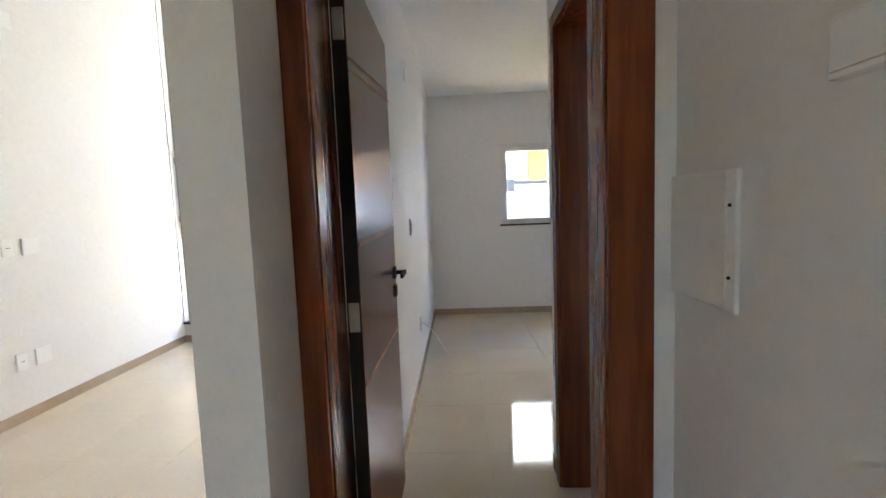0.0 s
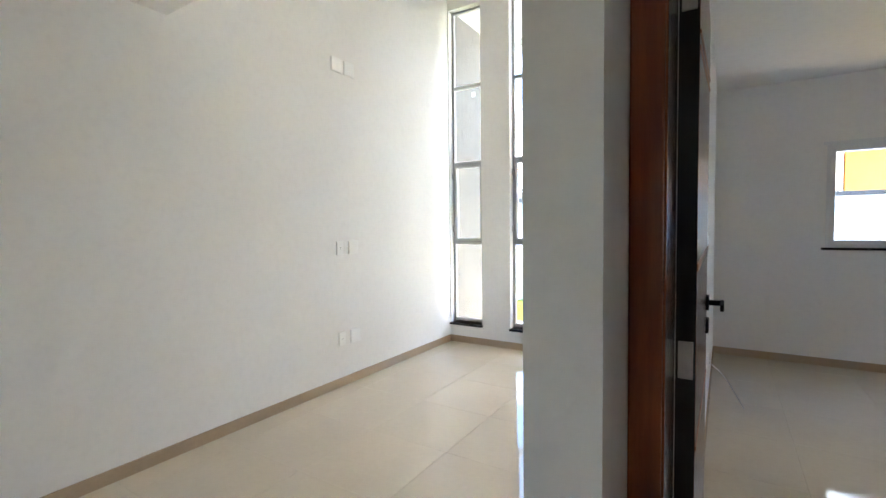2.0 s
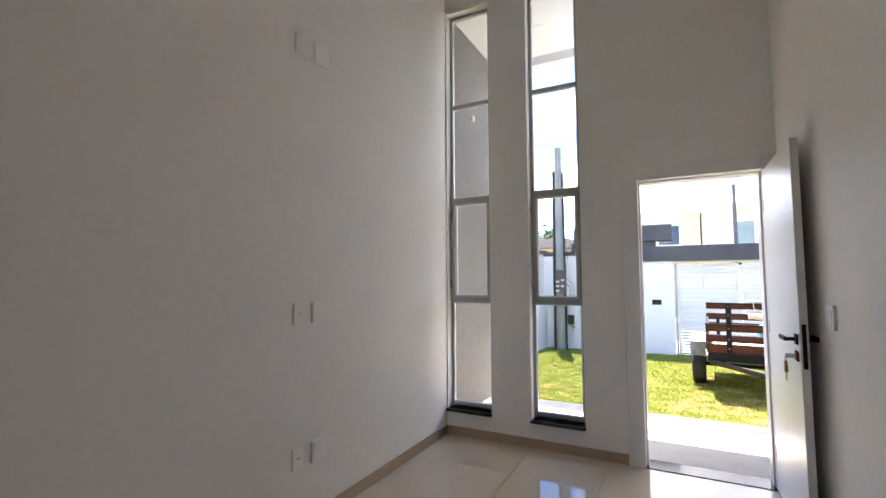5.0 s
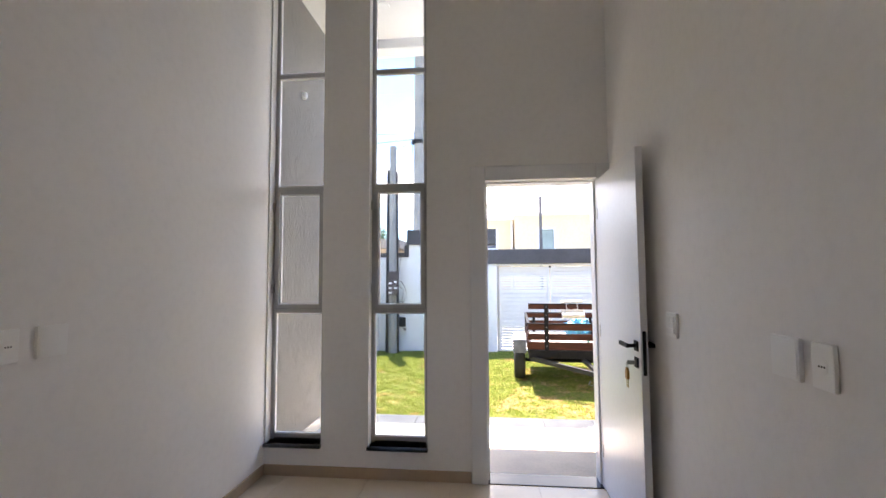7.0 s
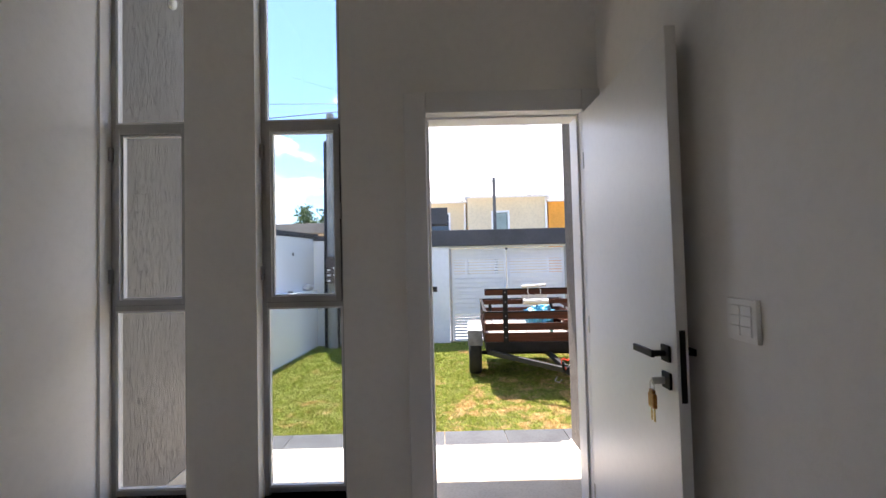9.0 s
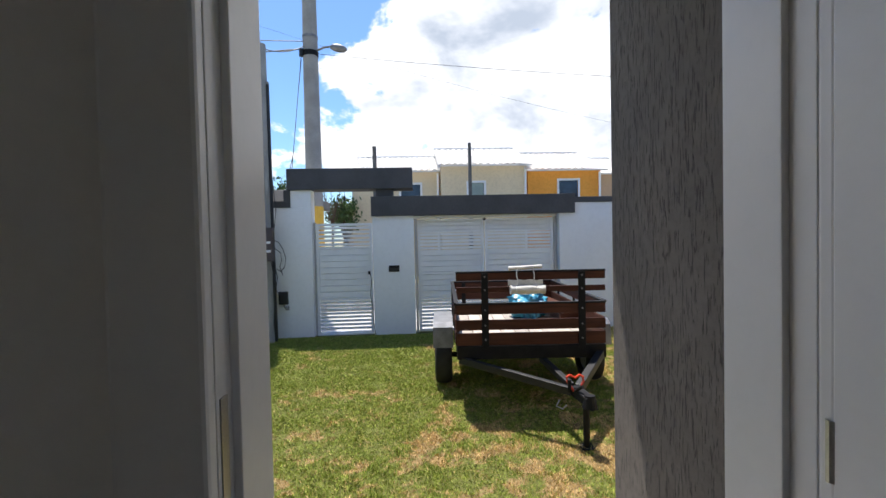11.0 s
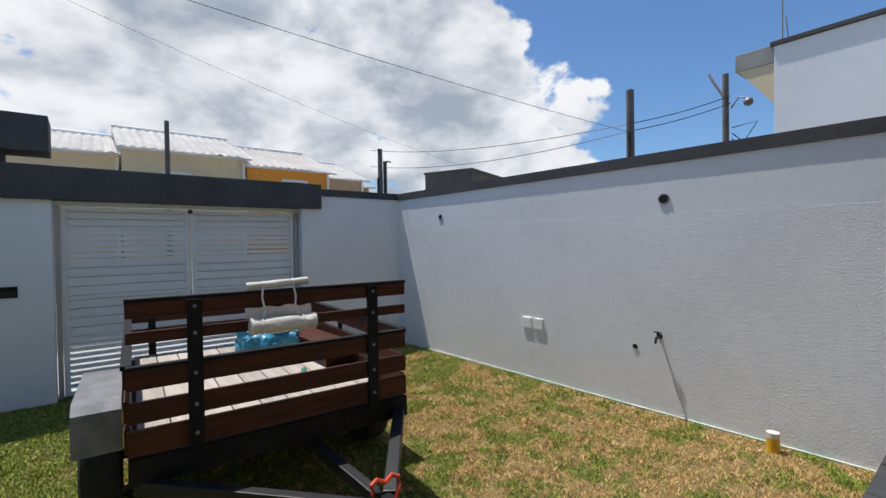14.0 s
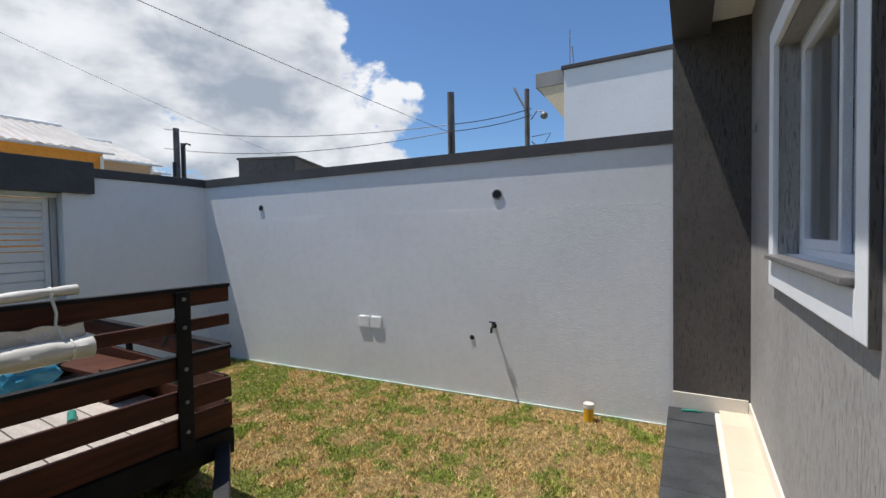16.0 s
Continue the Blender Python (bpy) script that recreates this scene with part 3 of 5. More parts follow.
# ---- doors ----
def lever(parent, x, y, z, side, away, material=BLACK_METAL, square=True):
    """A lever handle with its plate on a leaf whose face looks along side in x; the lever points along away in y."""
    s = side
    h = part("door_handle", joined(bar(rod(bmesh.new(), (x, y, z), (x + s * 0.05, y, z), 0.01), (x + s * 0.05, y - away * 0.012, z), (x + s * 0.05, y + away * 0.125, z), 0.012, 0.022, 0.003), bmesh.new()),
             material, parent, "black lever handle")
    for zz, name in ((z, "plate"), (z - 0.085, "key_plate")):
        part(name, boxm(min(x, x + s * 0.009), max(x, x + s * 0.009), y - 0.026, y + 0.026, zz - 0.026, zz + 0.026, 0.003), material, h)


front = thing("door_1", "white lacquered entrance door standing wide open with black lever handles", "door", pose(DOOR_R, YF + 0.01, 0), kind="structure")
dw = DOOR_R - DOOR_L
c = bmesh.new()
for r in ((-dw - 0.11, -dw, 0.0, DOOR_H + 0.105), (0.0, 0.105, 0.0, DOOR_H + 0.105), (-dw, 0.0, DOOR_H, DOOR_H + 0.105)):
    box(c, r[0], r[1], -0.034, -0.008, r[2], r[3], 0.006)
part("casing", c, LACQUER, front)
c = bmesh.new()
for r in ((-dw - 0.03, -dw, 0.0, DOOR_H), (0.0, 0.03, 0.0, DOOR_H), (-dw - 0.03, 0.03, DOOR_H, DOOR_H + 0.03)):
    box(c, r[0], r[1], -0.008, 0.155, r[2], r[3], 0.002)
for r in ((-dw, -dw + 0.012, 0.0, DOOR_H), (-0.012, 0.0, 0.0, DOOR_H), (-dw + 0.012, -0.012, DOOR_H - 0.012, DOOR_H)):
    box(c, r[0], r[1], 0.035, 0.155, r[2], r[3], 0.002)
part("jamb", c, LACQUER, front)
leaf = part("door_leaf", boxm(0.0, 0.036, -0.835, -0.03, 0.012, 2.085, 0.003), LACQUER, front)
part("lock_edge_plate", boxm(0.009, 0.027, -0.8375, -0.8345, 0.92, 1.14, 0.001), BLACK_METAL, leaf, "long black lock plate")
lever(leaf, 0.0, -0.775, 1.06, -1, 1)
lever(leaf, 0.036, -0.775, 1.06, 1, 1)
for z in (0.25, 1.05, 1.85):
    part("hinge", rod(bmesh.new(), (0.004, -0.026, z - 0.04), (0.004, -0.026, z + 0.04), 0.008, None, 10), STEEL, front)
part("strike_plate", boxm(-dw - 0.001, -dw + 0.002, 0.0, 0.02, 0.98, 1.14, 0.0005), STEEL, front)
part("threshold", boxm(-dw, 0.0, -0.02, 0.15, -0.02, 0.006, 0.002), GRANITE, front, "dark granite threshold")

keys = thing("key_bunch", "bunch of keys with an amber plastic tag hanging from the lock", "keys", pose(DOOR_R - 0.012, YF + 0.01 - 0.775, 0.975))
part("key", bar(bmesh.new(), (0.0, 0, 0), (-0.04, 0, 0), 0.008, 0.022, 0.002), STEEL, keys)
ring_pts = [(-0.04, 0.014 * math.cos(a), -0.016 + 0.018 * math.sin(a)) for a in [i * math.pi / 8 for i in range(17)]]
part("ring", tube(bmesh.new(), ring_pts, 0.0016, 5), STEEL, keys)
part("tag", joined(boxm(-0.047, -0.033, -0.02, 0.02, -0.085, -0.038, 0.006), boxm(-0.046, -0.034, -0.012, 0.012, -0.045, -0.026, 0.004)), KEY_ORANGE, keys, "amber plastic tag")
for dy in (-0.011, 0.008):
    part("hanging_key", boxm(-0.042, -0.039, dy - 0.004, dy + 0.004, -0.125, -0.08, 0.0008), BRASS, keys, "brass key blade")


def wood_frame(parent, along, a0, a1, b0, b1, top, face, deep=0.0):
    """Door lining and casing; along 'x' or 'y'; the casings stand on the sides named in face (b coordinates and sign)."""
    def bx(bm, p, q, r, s, z0, z1, bev=0.004):
        return box(bm, p, q, r, s, z0, z1, bev) if along == "x" else box(bm, r, s, p, q, z0, z1, bev)
    j = bmesh.new()
    bx(j, a0 - 0.025, a0, b0 - deep, b1, 0, top)
    bx(j, a1, a1 + 0.03, b0, b1, 0, top)
    bx(j, a0 - 0.03, a1 + 0.03, b0, b1, top, top + 0.03)
    part("jamb", j, WOOD, parent)
    for b, s, wl, wr in face:
        c2 = bmesh.new()
        lo, hi = min(b, b + s * 0.016), max(b, b + s * 0.016)
        shift = deep if s < 0 else 0.0
        bx(c2, a0 - wl, a0 - 0.004, lo - shift, hi - shift, 0, top + 0.065)
        bx(c2, a1 + 0.004, a1 + wr, lo, hi, 0, top + 0.065)
        bx(c2, a0 - 0.004, a1 + 0.004, lo, hi, top + 0.004, top + 0.065)
        part("casing", c2, WOOD, parent)


bed_door = thing("door_2", "red-brown varnished wooden bedroom door standing open", "door", kind="structure")
wood_frame(bed_door, "x", -0.585, 0.145, 1.37, 1.51, 2.10, [(1.37, -1, 0.068, 0.125), (1.51, 1, 0.006, 0.06)], 0.07)
lf = boxm(-0.574, -0.541, 1.513, 2.275, 0.012, 2.09, 0.004)
leaf2 = part("door_leaf", lf, WOOD, bed_door)
for near, far, high in ((1.755, 1.84, 0.010), (1.79, 1.875, 0.010), (1.24, 1.257, 0.018), (0.80, 0.787, 0.010)):
    part("carved_line", bar(bmesh.new(), (-0.5405, 1.53, near), (-0.5405, 2.27, far), 0.004, high, 0.001), CARVED, leaf2, "paler carved groove")
lever(leaf2, -0.541, 2.225, 1.055, 1, -1)
# black strip stands in for the shade between jamb and leaf
part("gap_shade_strip", boxm(-0.584, -0.5415, 1.5115, 1.5125, 0.0, 2.095), BLACK_PLASTIC, leaf2, "black strip for the shade in the hinge gap")
for z in (0.28, 1.02, 1.88):
    part("hinge", boxm(-0.578, -0.546, 1.505, 1.5113, z - 0.045, z + 0.045, 0.002), STEEL, bed_door, "steel butt hinge")

bath_door = thing("door_3", "red-brown varnished wooden bathroom door opened inwards", "door", kind="structure")
wood_frame(bath_door, "y", 1.56, 2.205, 0.217, 0.353, 2.10, [(0.217, -1, 0.044, 0.075)])
# solid black filler that gives the open hinge gap its shade
part("hinge_gap_shade", boxm(0.353, 0.381, 2.164, 2.204, 0.0, 2.095), BLACK_PLASTIC, bath_door, "black filler for the shade of the hinge gap")
leaf3 = part("door_leaf", boxm(0.3812, 0.985, 2.165, 2.20, 0.012, 2.09, 0.004), WOOD, bath_door)
for z in (0.35, 0.9, 1.4, 1.95, 2.02):
    part("carved_line", boxm(0.43, 0.93, 2.161, 2.166, z, z + 0.01), BED, leaf3)
for z in (0.28, 1.02, 1.86):
    part("hinge", boxm(0.352, 0.375, 2.158, 2.1638, z - 0.045, z + 0.045, 0.002), STEEL, bath_door, "steel butt hinge")


# ---- plates on the walls ----
def plate(m, wide, high, style, label, name="socket_plate", cat="socket"):
    """A plate in local axes: x across, y out of the wall (towards -y), z up."""
    p = thing(name, label, cat, m)
    part("cover", boxm(-wide / 2, wide / 2, -0.013, 0.0, -high / 2, high / 2, 0.003), PLASTIC, p)
    if style == "socket":
        part("insert", rod(bmesh.new(), (0, -0.0145, 0), (0, -0.011, 0), 0.021, None, 6), PLASTIC, p)
        for dx in (-0.009, 0.0, 0.009):
            part("pin_hole", rod(bmesh.new(), (dx, -0.0155, 0.0), (dx, -0.014, 0.0), 0.0028, None, 8), BLACK_PLASTIC, p)
    elif style == "switch":
        for dx in (-0.025, 0.025):
            for dz in (-0.018, 0.018):
                part("rocker", boxm(dx - 0.02, dx + 0.02, -0.018, -0.012, dz - 0.014, dz + 0.014, 0.003), PLASTIC, p)
    elif style == "switches":
        for dx in (-0.022, 0.022):
            for dz in (-0.027, 0.0, 0.027):
                part("rocker", boxm(dx - 0.021, dx + 0.021, -0.017, -0.012, dz - 0.0125, dz + 0.0125, 0.002), PLASTIC, p)
    elif style == "blank":
        part("inset", boxm(-wide / 2 + 0.008, wide / 2 - 0.008, -0.0145, -0.012, -high / 2 + 0.008, high / 2 - 0.008, 0.002), PLASTIC, p)
    return p


def on_left(y, z):
    return pose(XL, y, z, 0, 0, 90)


def on_right(x, y, z):
    return pose(x, y, z, 0, 0, -90)


BLANK, SOCK = "square white blank cover plate on the wall", "white socket plate on the wall"
plate(on_left(3.045, 1.187), 0.075, 0.117, "socket", SOCK)
plate(on_left(3.205, 1.187), 0.117, 0.117, "blank", BLANK, "cover_plate", "cover plate")
plate(on_left(3.05, 0.41), 0.075, 0.117, "socket", SOCK)
plate(on_left(3.21, 0.407), 0.117, 0.117, "blank", BLANK, "cover_plate", "cover plate")
plate(on_left(3.05, 2.715), 0.117, 0.117, "blank", BLANK, "cover_plate", "cover plate")
plate(on_left(3.195, 2.715), 0.117, 0.117, "blank", BLANK, "cover_plate", "cover plate")
plate(on_left(0.583, 0.40), 0.08, 0.117, "socket", SOCK)
plate(on_right(XR_LIV, 3.04, 1.187), 0.12, 0.117, "blank", BLANK, "cover_plate", "cover plate")
plate(on_right(XR_LIV, 2.895, 1.187), 0.075, 0.117, "socket", SOCK)
plate(on_right(XR_LIV, 3.832, 1.193), 0.117, 0.112, "switches", "white six-gang light switch plate behind the open door", "light_switch", "switch")
plate(pose(-0.575, 3.30, 1.22, 0, 0, 90), 0.075, 0.117, "switch", "white light switch plate on the bedroom wall", "light_switch", "switch")
plate(pose(-0.575, 3.75, 0.42, 0, 0, 90), 0.075, 0.117, "socket", SOCK)
plate(pose(-0.575, 3.30, 2.28, 0, 0, 90), 0.075, 0.117, "blank", "white blank cover plate high on the bedroom wall", "cover_plate", "cover plate")
cable = solid("loose_cable", tube(bmesh.new(), [(-0.555, 3.75, 0.42), (-0.50, 3.80, 0.36), (-0.45, 3.85, 0.28), (-0.40, 3.88, 0.18), (-0.36, 3.90, 0.10)], 0.003, 5),
              ROPE, "thin white cable hanging from a socket", "cable")

panel = thing("breaker_panel", "square white breaker panel cover with four screws on the hall wall", "breaker panel", on_right(HALL_R, 1.248, 1.25))
part("cover", boxm(-0.15, 0.15, -0.012, 0.0, -0.15, 0.15, 0.006), PLASTIC, panel)
part("door", boxm(-0.118, 0.118, -0.0135, -0.011, -0.14, 0.14, 0.001), PLASTIC, panel)
for x in (-0.132, 0.132):
    for z in (-0.075, 0.075):
        part("screw", rod(bmesh.new(), (x, -0.016, z), (x, -0.011, z), 0.0035, None, 8), BLACK_METAL if x > 0 else STEEL, panel)
unit = thing("wall_box", "small white plastic box fixed to the hall wall", "wall box", on_right(HALL_R, 0.66, 1.545))
part("body", boxm(-0.21, 0.21, -0.03, 0.0, -0.045, 0.045, 0.008), PLASTIC, unit)
part("lid", boxm(-0.20, 0.20, -0.034, -0.029, -0.035, 0.035, 0.004), PLASTIC, unit)

# ---- lawn, ground, street ----
solid("ground", boxm(-400, 400, 14.2, 600, -0.5, -0.30), EARTH, "sandy ground reaching to the horizon", "ground", "structure")
gb = bmesh.new()
for r in ((-400, -4.9, -300, 14.2), (2.85, 400, -300, 14.2), (-4.9, 2.85, -300, -2.8)):
    box(gb, r[0], r[1], r[2], r[3], -0.5, -0.30)
solid("ground_around", gb, EARTH, "sandy ground around the plot", "ground", "structure")
solid("pavement", boxm(-60, 60, 11.75, 14.2, -0.45, -0.24), PAVING, "concrete pavement before the gates", "pavement", "structure")
solid("road", boxm(-60, 60, 14.6, 20.5, -0.42, -0.29), ASPHALT, "asphalt street", "road", "structure")
solid("lawn", boxm(-4.9, 2.85, 6.3, 11.75, -0.5, G), SOIL, "patchy green and straw coloured lawn soil", "lawn", "structure")


def front_y(x):
    return 11.44 + 0.004 * (x + 4.12)


def ledge_x(y):
    return -4.19 + 0.06 * (y - 8.7)


def left_x(y):
    return -4.09 - 0.241 * (11.44 - y)


def right_x(y):
    return 2.57 - 0.0376 * (y - 6.3)


rng = np.random.default_rng(4)


def grass_field(count):
    xs = rng.uniform(-4.2, 2.6, count * 3)
    ys = 6.33 + (11.65 - 6.33) * rng.uniform(0, 1, count * 3) ** 1.25
    ok = (xs > ledge_x(ys) + 0.01) & (xs < right_x(ys) - 0.01) & (ys < front_y(xs) - 0.02)
    xs, ys = xs[ok][:count], ys[ok][:count]
    n = len(xs)
    a = rng.uniform(0, 2 * np.pi, n)
    tuft = 0.5 + 0.5 * np.sin(xs * 9.1 + 2.0 * np.sin(ys * 5.3)) * np.sin(ys * 11.7 + 1.7 * np.sin(xs * 6.9))
    high = rng.uniform(0.008, 0.023, n) * (0.75 + 0.75 * tuft)
    wide = rng.uniform(0.0018, 0.0042, n) * (1 + 0.18 * (ys - 6.3))
    lean = rng.uniform(0.2, 1.3, n) * high
    la = rng.uniform(0, 2 * np.pi, n)
    base = np.stack([xs, ys, np.full(n, G - 0.004)], 1)
    side = np.stack([np.cos(a) * wide, np.sin(a) * wide, np.zeros(n)], 1)
    tip = base + np.stack([np.cos(la) * lean, np.sin(la) * lean, high], 1)
    v = np.stack([base - side, base + side, tip], 1).reshape(-1, 3)
    f = np.arange(3 * n).reshape(-1, 3)
    me = bpy.data.meshes.new("grass")
    me.from_pydata(v.tolist(), [], f.tolist())
    me.materials.append(BLADES)
    return tagged(new("grass", me), "short lawn grass, green with dry straw patches", "grass", kind="stuff")


grass_field(640000)

# ---- yard walls ----
def skew_wall(name, a, b, thick, z0, z1, material, label, cat="wall"):
    """An upright slab between plan points a and b, thick towards the left of a->b (negative: right)."""
    a, b = Vector((*a, 0)), Vector((*b, 0))
    d = (b - a).normalized()
    nrm = Vector((-d.y, d.x, 0)) * thick
    bm = bmesh.new()
    lo = [bm.verts.new((p.x, p.y, z0)) for p in (a, b, b + nrm, a + nrm)]
    hi = [bm.verts.new((p.x, p.y, z1)) for p in (a, b, b + nrm, a + nrm)]
    bm.faces.new(lo[::-1])
    bm.faces.new(hi)
    for i in range(4):
        bm.faces.new((lo[i], lo[(i + 1) % 4], hi[(i + 1) % 4], hi[i]))
    return solid(name, bm, material, label, cat, "structure")


RY = 11.62
skew_wall("wall_yard_right", (right_x(6.0), 6.0), (right_x(RY), RY), -0.16, -0.5, 1.45, YARD, "white yard wall with rough rolled texture")
skew_wall("wall_yard_right_top", (right_x(6.0) + 0.002, 6.0), (right_x(RY) + 0.002, RY), -0.156, 1.45, 1.86, YARD_SMOOTH, "smooth white upper strip of the yard wall")
skew_wall("trim_right_cap", (right_x(6.0) - 0.012, 6.0), (right_x(RY) - 0.012, RY), -0.19, 1.86, 1.955, CAP, "dark grey cap on the yard wall", "wall cap")
skew_wall("wall_yard_left_low", (ledge_x(4.0), 4.0), (ledge_x(11.55), 11.55), 0.9, -0.5, 0.908, YARD_SMOOTH, "white low retaining wall with a flat sunlit top")
skew_wall("wall_yard_left_high", (left_x(4.0), 4.0), (left_x(11.6), 11.6), 0.16, 0.5, 1.91, YARD_SMOOTH, "white upper yard wall set back on the ledge")
skew_wall("trim_left_cap", (left_x(4.0) + 0.015, 4.0), (left_x(11.6) + 0.015, 11.6), 0.2, 1.91, 2.005, CAP, "dark grey cap on the upper yard wall", "wall cap")
skew_wall("trim_right_foot", (right_x(6.3) - 0.014, 6.3), (right_x(RY) - 0.014, RY), -0.016, G - 0.05, G + 0.016, SEALANT, "pale splashed mortar strip at the wall's foot", "trim")
skew_wall("trim_left_foot", (ledge_x(6.3) + 0.014, 6.3), (ledge_x(11.43) + 0.014, 11.43), 0.016, G - 0.05, G + 0.02, SEALANT, "pale splashed mortar strip at the ledge's foot", "trim")

# front wall, in axes that run along it (u from its left corner, v outwards)
FRONT = pose(-4.12, 11.44, 0, 0, 0, 0.25)
GATES = FRONT @ pose(0, 0.08, 0)


def front_piece(name, u0, u1, v0, v1, z0, z1, material, label, cat="wall", bevel=0.006):
    return solid(name, boxm(u0, u1, v0, v1, z0, z1, bevel), material, label, cat, "structure", at=FRONT)


front_piece("wall_street_left", -0.3, 1.08, 0.0, 0.25, -0.5, 1.86, YARD_SMOOTH, "white street wall beside the small gate")
front_piece("wall_street_post", 0.76, 1.08, 0.004, 0.246, 1.86, 2.13, YARD_SMOOTH, "white gate post under the dark beam")
front_piece("wall_street_middle", 2.03, 2.69, 0.0, 0.25, -0.5, 1.70, YARD_SMOOTH, "white pillar between the gates")
front_piece("wall_street_right", 5.06, 6.6, 0.0, 0.25, -0.5, 1.87, YARD_SMOOTH, "white street wall")
front_piece("trim_street_left_cap", -0.3, 0.76, -0.02, 0.27, 1.86, 1.96, CAP, "dark grey cap on the street wall", "wall cap")
front_piece("trim_street_left_step", 0.66, 0.76, -0.018, 0.268, 1.96, 2.13, CAP, "dark grey step up to the gate beam", "wall cap")
front_piece("trim_street_right_cap", 5.06, 6.6, -0.02, 0.27, 1.87, 1.96, CAP, "dark grey cap on the street wall", "wall cap")
front_piece("beam_small_gate", 0.725, 2.685, -0.06, 0.35, 2.13, 2.46, CAP, "thick dark grey beam over the small gate", "beam")
front_piece("beam_block", 2.1, 2.37, 0.0, 0.25, 2.01, 2.13, CAP, "dark grey block between the two beams", "beam")
front_piece("beam_garage_gate", 2.02, 5.307, -0.06, 0.35, 1.70, 2.01, CAP, "thick dark grey beam over the garage gate", "beam")
front_piece("trim_gate_rail", 2.69, 5.06, 0.10, 0.22, 1.655, 1.70, GATE, "pale steel rail under the gate beam", "trim")


def slat_gate(parent, u0, u1, z0, z1, zones, rail_z):
    f2 = bmesh.new()
    box(f2, u0, u0 + 0.045, 0.05, 0.10, z0, z1, 0.004)
    box(f2, u1 - 0.045, u1, 0.05, 0.10, z0, z1, 0.004)
    for z in (z0, z1 - 0.04, *rail_z):
        box(f2, u0 + 0.045, u1 - 0.045, 0.051, 0.099, z, z + 0.04, 0.003)
    part("gate_frame", f2, GATE, parent)
    for a, b, pitch, share in zones:
        if share > 0.85:
            part("backing_sheet", boxm(u0 + 0.045, u1 - 0.045, 0.0885, 0.0915, a, b), GATE, parent)
        n = max(1, round((b - a) / pitch))
        step = (b - a) / n
        for i in range(n):
            z = a + step * (i + 0.5)
            part("slat", boxm(u0 + 0.045, u1 - 0.045, 0.06, 0.088, z - step * share / 2, z + step * share / 2, 0.003), GATE, parent)


gate = thing("pedestrian_gate", "white slatted metal pedestrian gate in the street wall", "gate", GATES)
slat_gate(gate, 1.11, 2.01, -0.19, 1.60, [(1.23, 1.56, 0.066, 0.62), (0.40, 1.19, 0.10, 0.90), (-0.13, 0.36, 0.062, 0.62)], (1.19, 0.36))
part("lock", boxm(1.93, 1.97, 0.03, 0.05, 0.77, 0.82, 0.004), BLACK_METAL, gate, "small black lock")
part("post", boxm(1.085, 1.108, 0.03, 0.13, -0.2, 1.62, 0.003), ALU, gate, "grey steel gate post")
part("sill_bar", boxm(1.11, 2.01, 0.02, 0.12, -0.21, -0.175, 0.003), GATE, gate)
garage = thing("garage_gate", "white slatted metal garage gate with two leaves in the street wall", "gate", GATES)
for a, b in ((2.745, 3.835), (3.855, 5.0)):
    slat_gate(garage, a, b, -0.19, 1.64, [(1.46, 1.60, 0.07, 0.86), (1.20, 1.42, 0.062, 0.80), (0.78, 1.14, 0.10, 0.91), (0.38, 0.74, 0.10, 0.91), (-0.13, 0.34, 0.062, 0.66)], (1.42, 1.15, 0.74, 0.34))
part("post", boxm(2.70, 2.74, 0.03, 0.13, -0.2, 1.655, 0.003), ALU, garage, "grey steel gate post")
part("post", boxm(5.005, 5.05, 0.03, 0.13, -0.2, 1.655, 0.003), ALU, garage, "grey steel gate post")
part("top_bolt", rod(bmesh.new(), (3.845, 0.03, 1.63), (3.845, 0.055, 1.63), 0.025, None, 10), BLACK_PLASTIC, garage)

icom = thing("letter_slot", "small dark letter slot in the white gate pillar", "letter slot", FRONT @ pose(2.36, 0, 0.86))
part("frame", boxm(-0.085, 0.085, -0.012, 0.004, -0.05, 0.05, 0.004), BLACK_METAL, icom)
part("flap", boxm(-0.072, 0.072, -0.016, -0.011, -0.036, 0.012, 0.002), BLACK_PLASTIC, icom)

bell = thing("junction_box", "small black junction box with loose cables on the street wall", "junction box", FRONT @ pose(0.62, 0, 0.44))
part("box", boxm(-0.07, 0.07, -0.05, 0.002, -0.10, 0.10, 0.006), BLACK_PLASTIC, bell)
part("loose_cable", tube(bmesh.new(), [(0.0, -0.03, -0.10), (0.03, -0.05, -0.16), (0.06, -0.05, -0.14), (0.07, -0.04, -0.19)], 0.006, 5), BLACK_PLASTIC, bell)
part("plug", boxm(0.03, 0.09, -0.06, -0.03, -0.19, -0.13, 0.006), CONCRETE, bell)
solid("gate_cable", tube(bmesh.new(), [FRONT @ Vector(p) for p in ((1.97, 0.1, 0.78), (1.99, 0.08, 0.70), (1.97, 0.07, 0.45), (2.0, 0.07, 0.2), (2.01, 0.07, 0.0), (2.04, -0.02, -0.16), (2.06, -0.015, -0.2))], 0.006, 5),
      BLACK_PLASTIC, "black cable hanging down the gate's side", "cable")

bulb = thing("hanging_bulb", "small bare bulb hanging on a cord under the gate beam", "light bulb", pose(-2.53, 11.56, 2.11))
part("cord", rod(bmesh.new(), (0, 0, 0.0), (0, 0, -0.07), 0.004, None, 6), BLACK_PLASTIC, bulb)
part("socket", rod(bmesh.new(), (0, 0, -0.07), (0, 0, -0.105), 0.014, 0.016, 10), BLACK_PLASTIC, bulb)
gb = bmesh.new()
bmesh.ops.create_uvsphere(gb, u_segments=12, v_segments=8, radius=0.026, matrix=Matrix.Translation((0, 0, -0.125)))
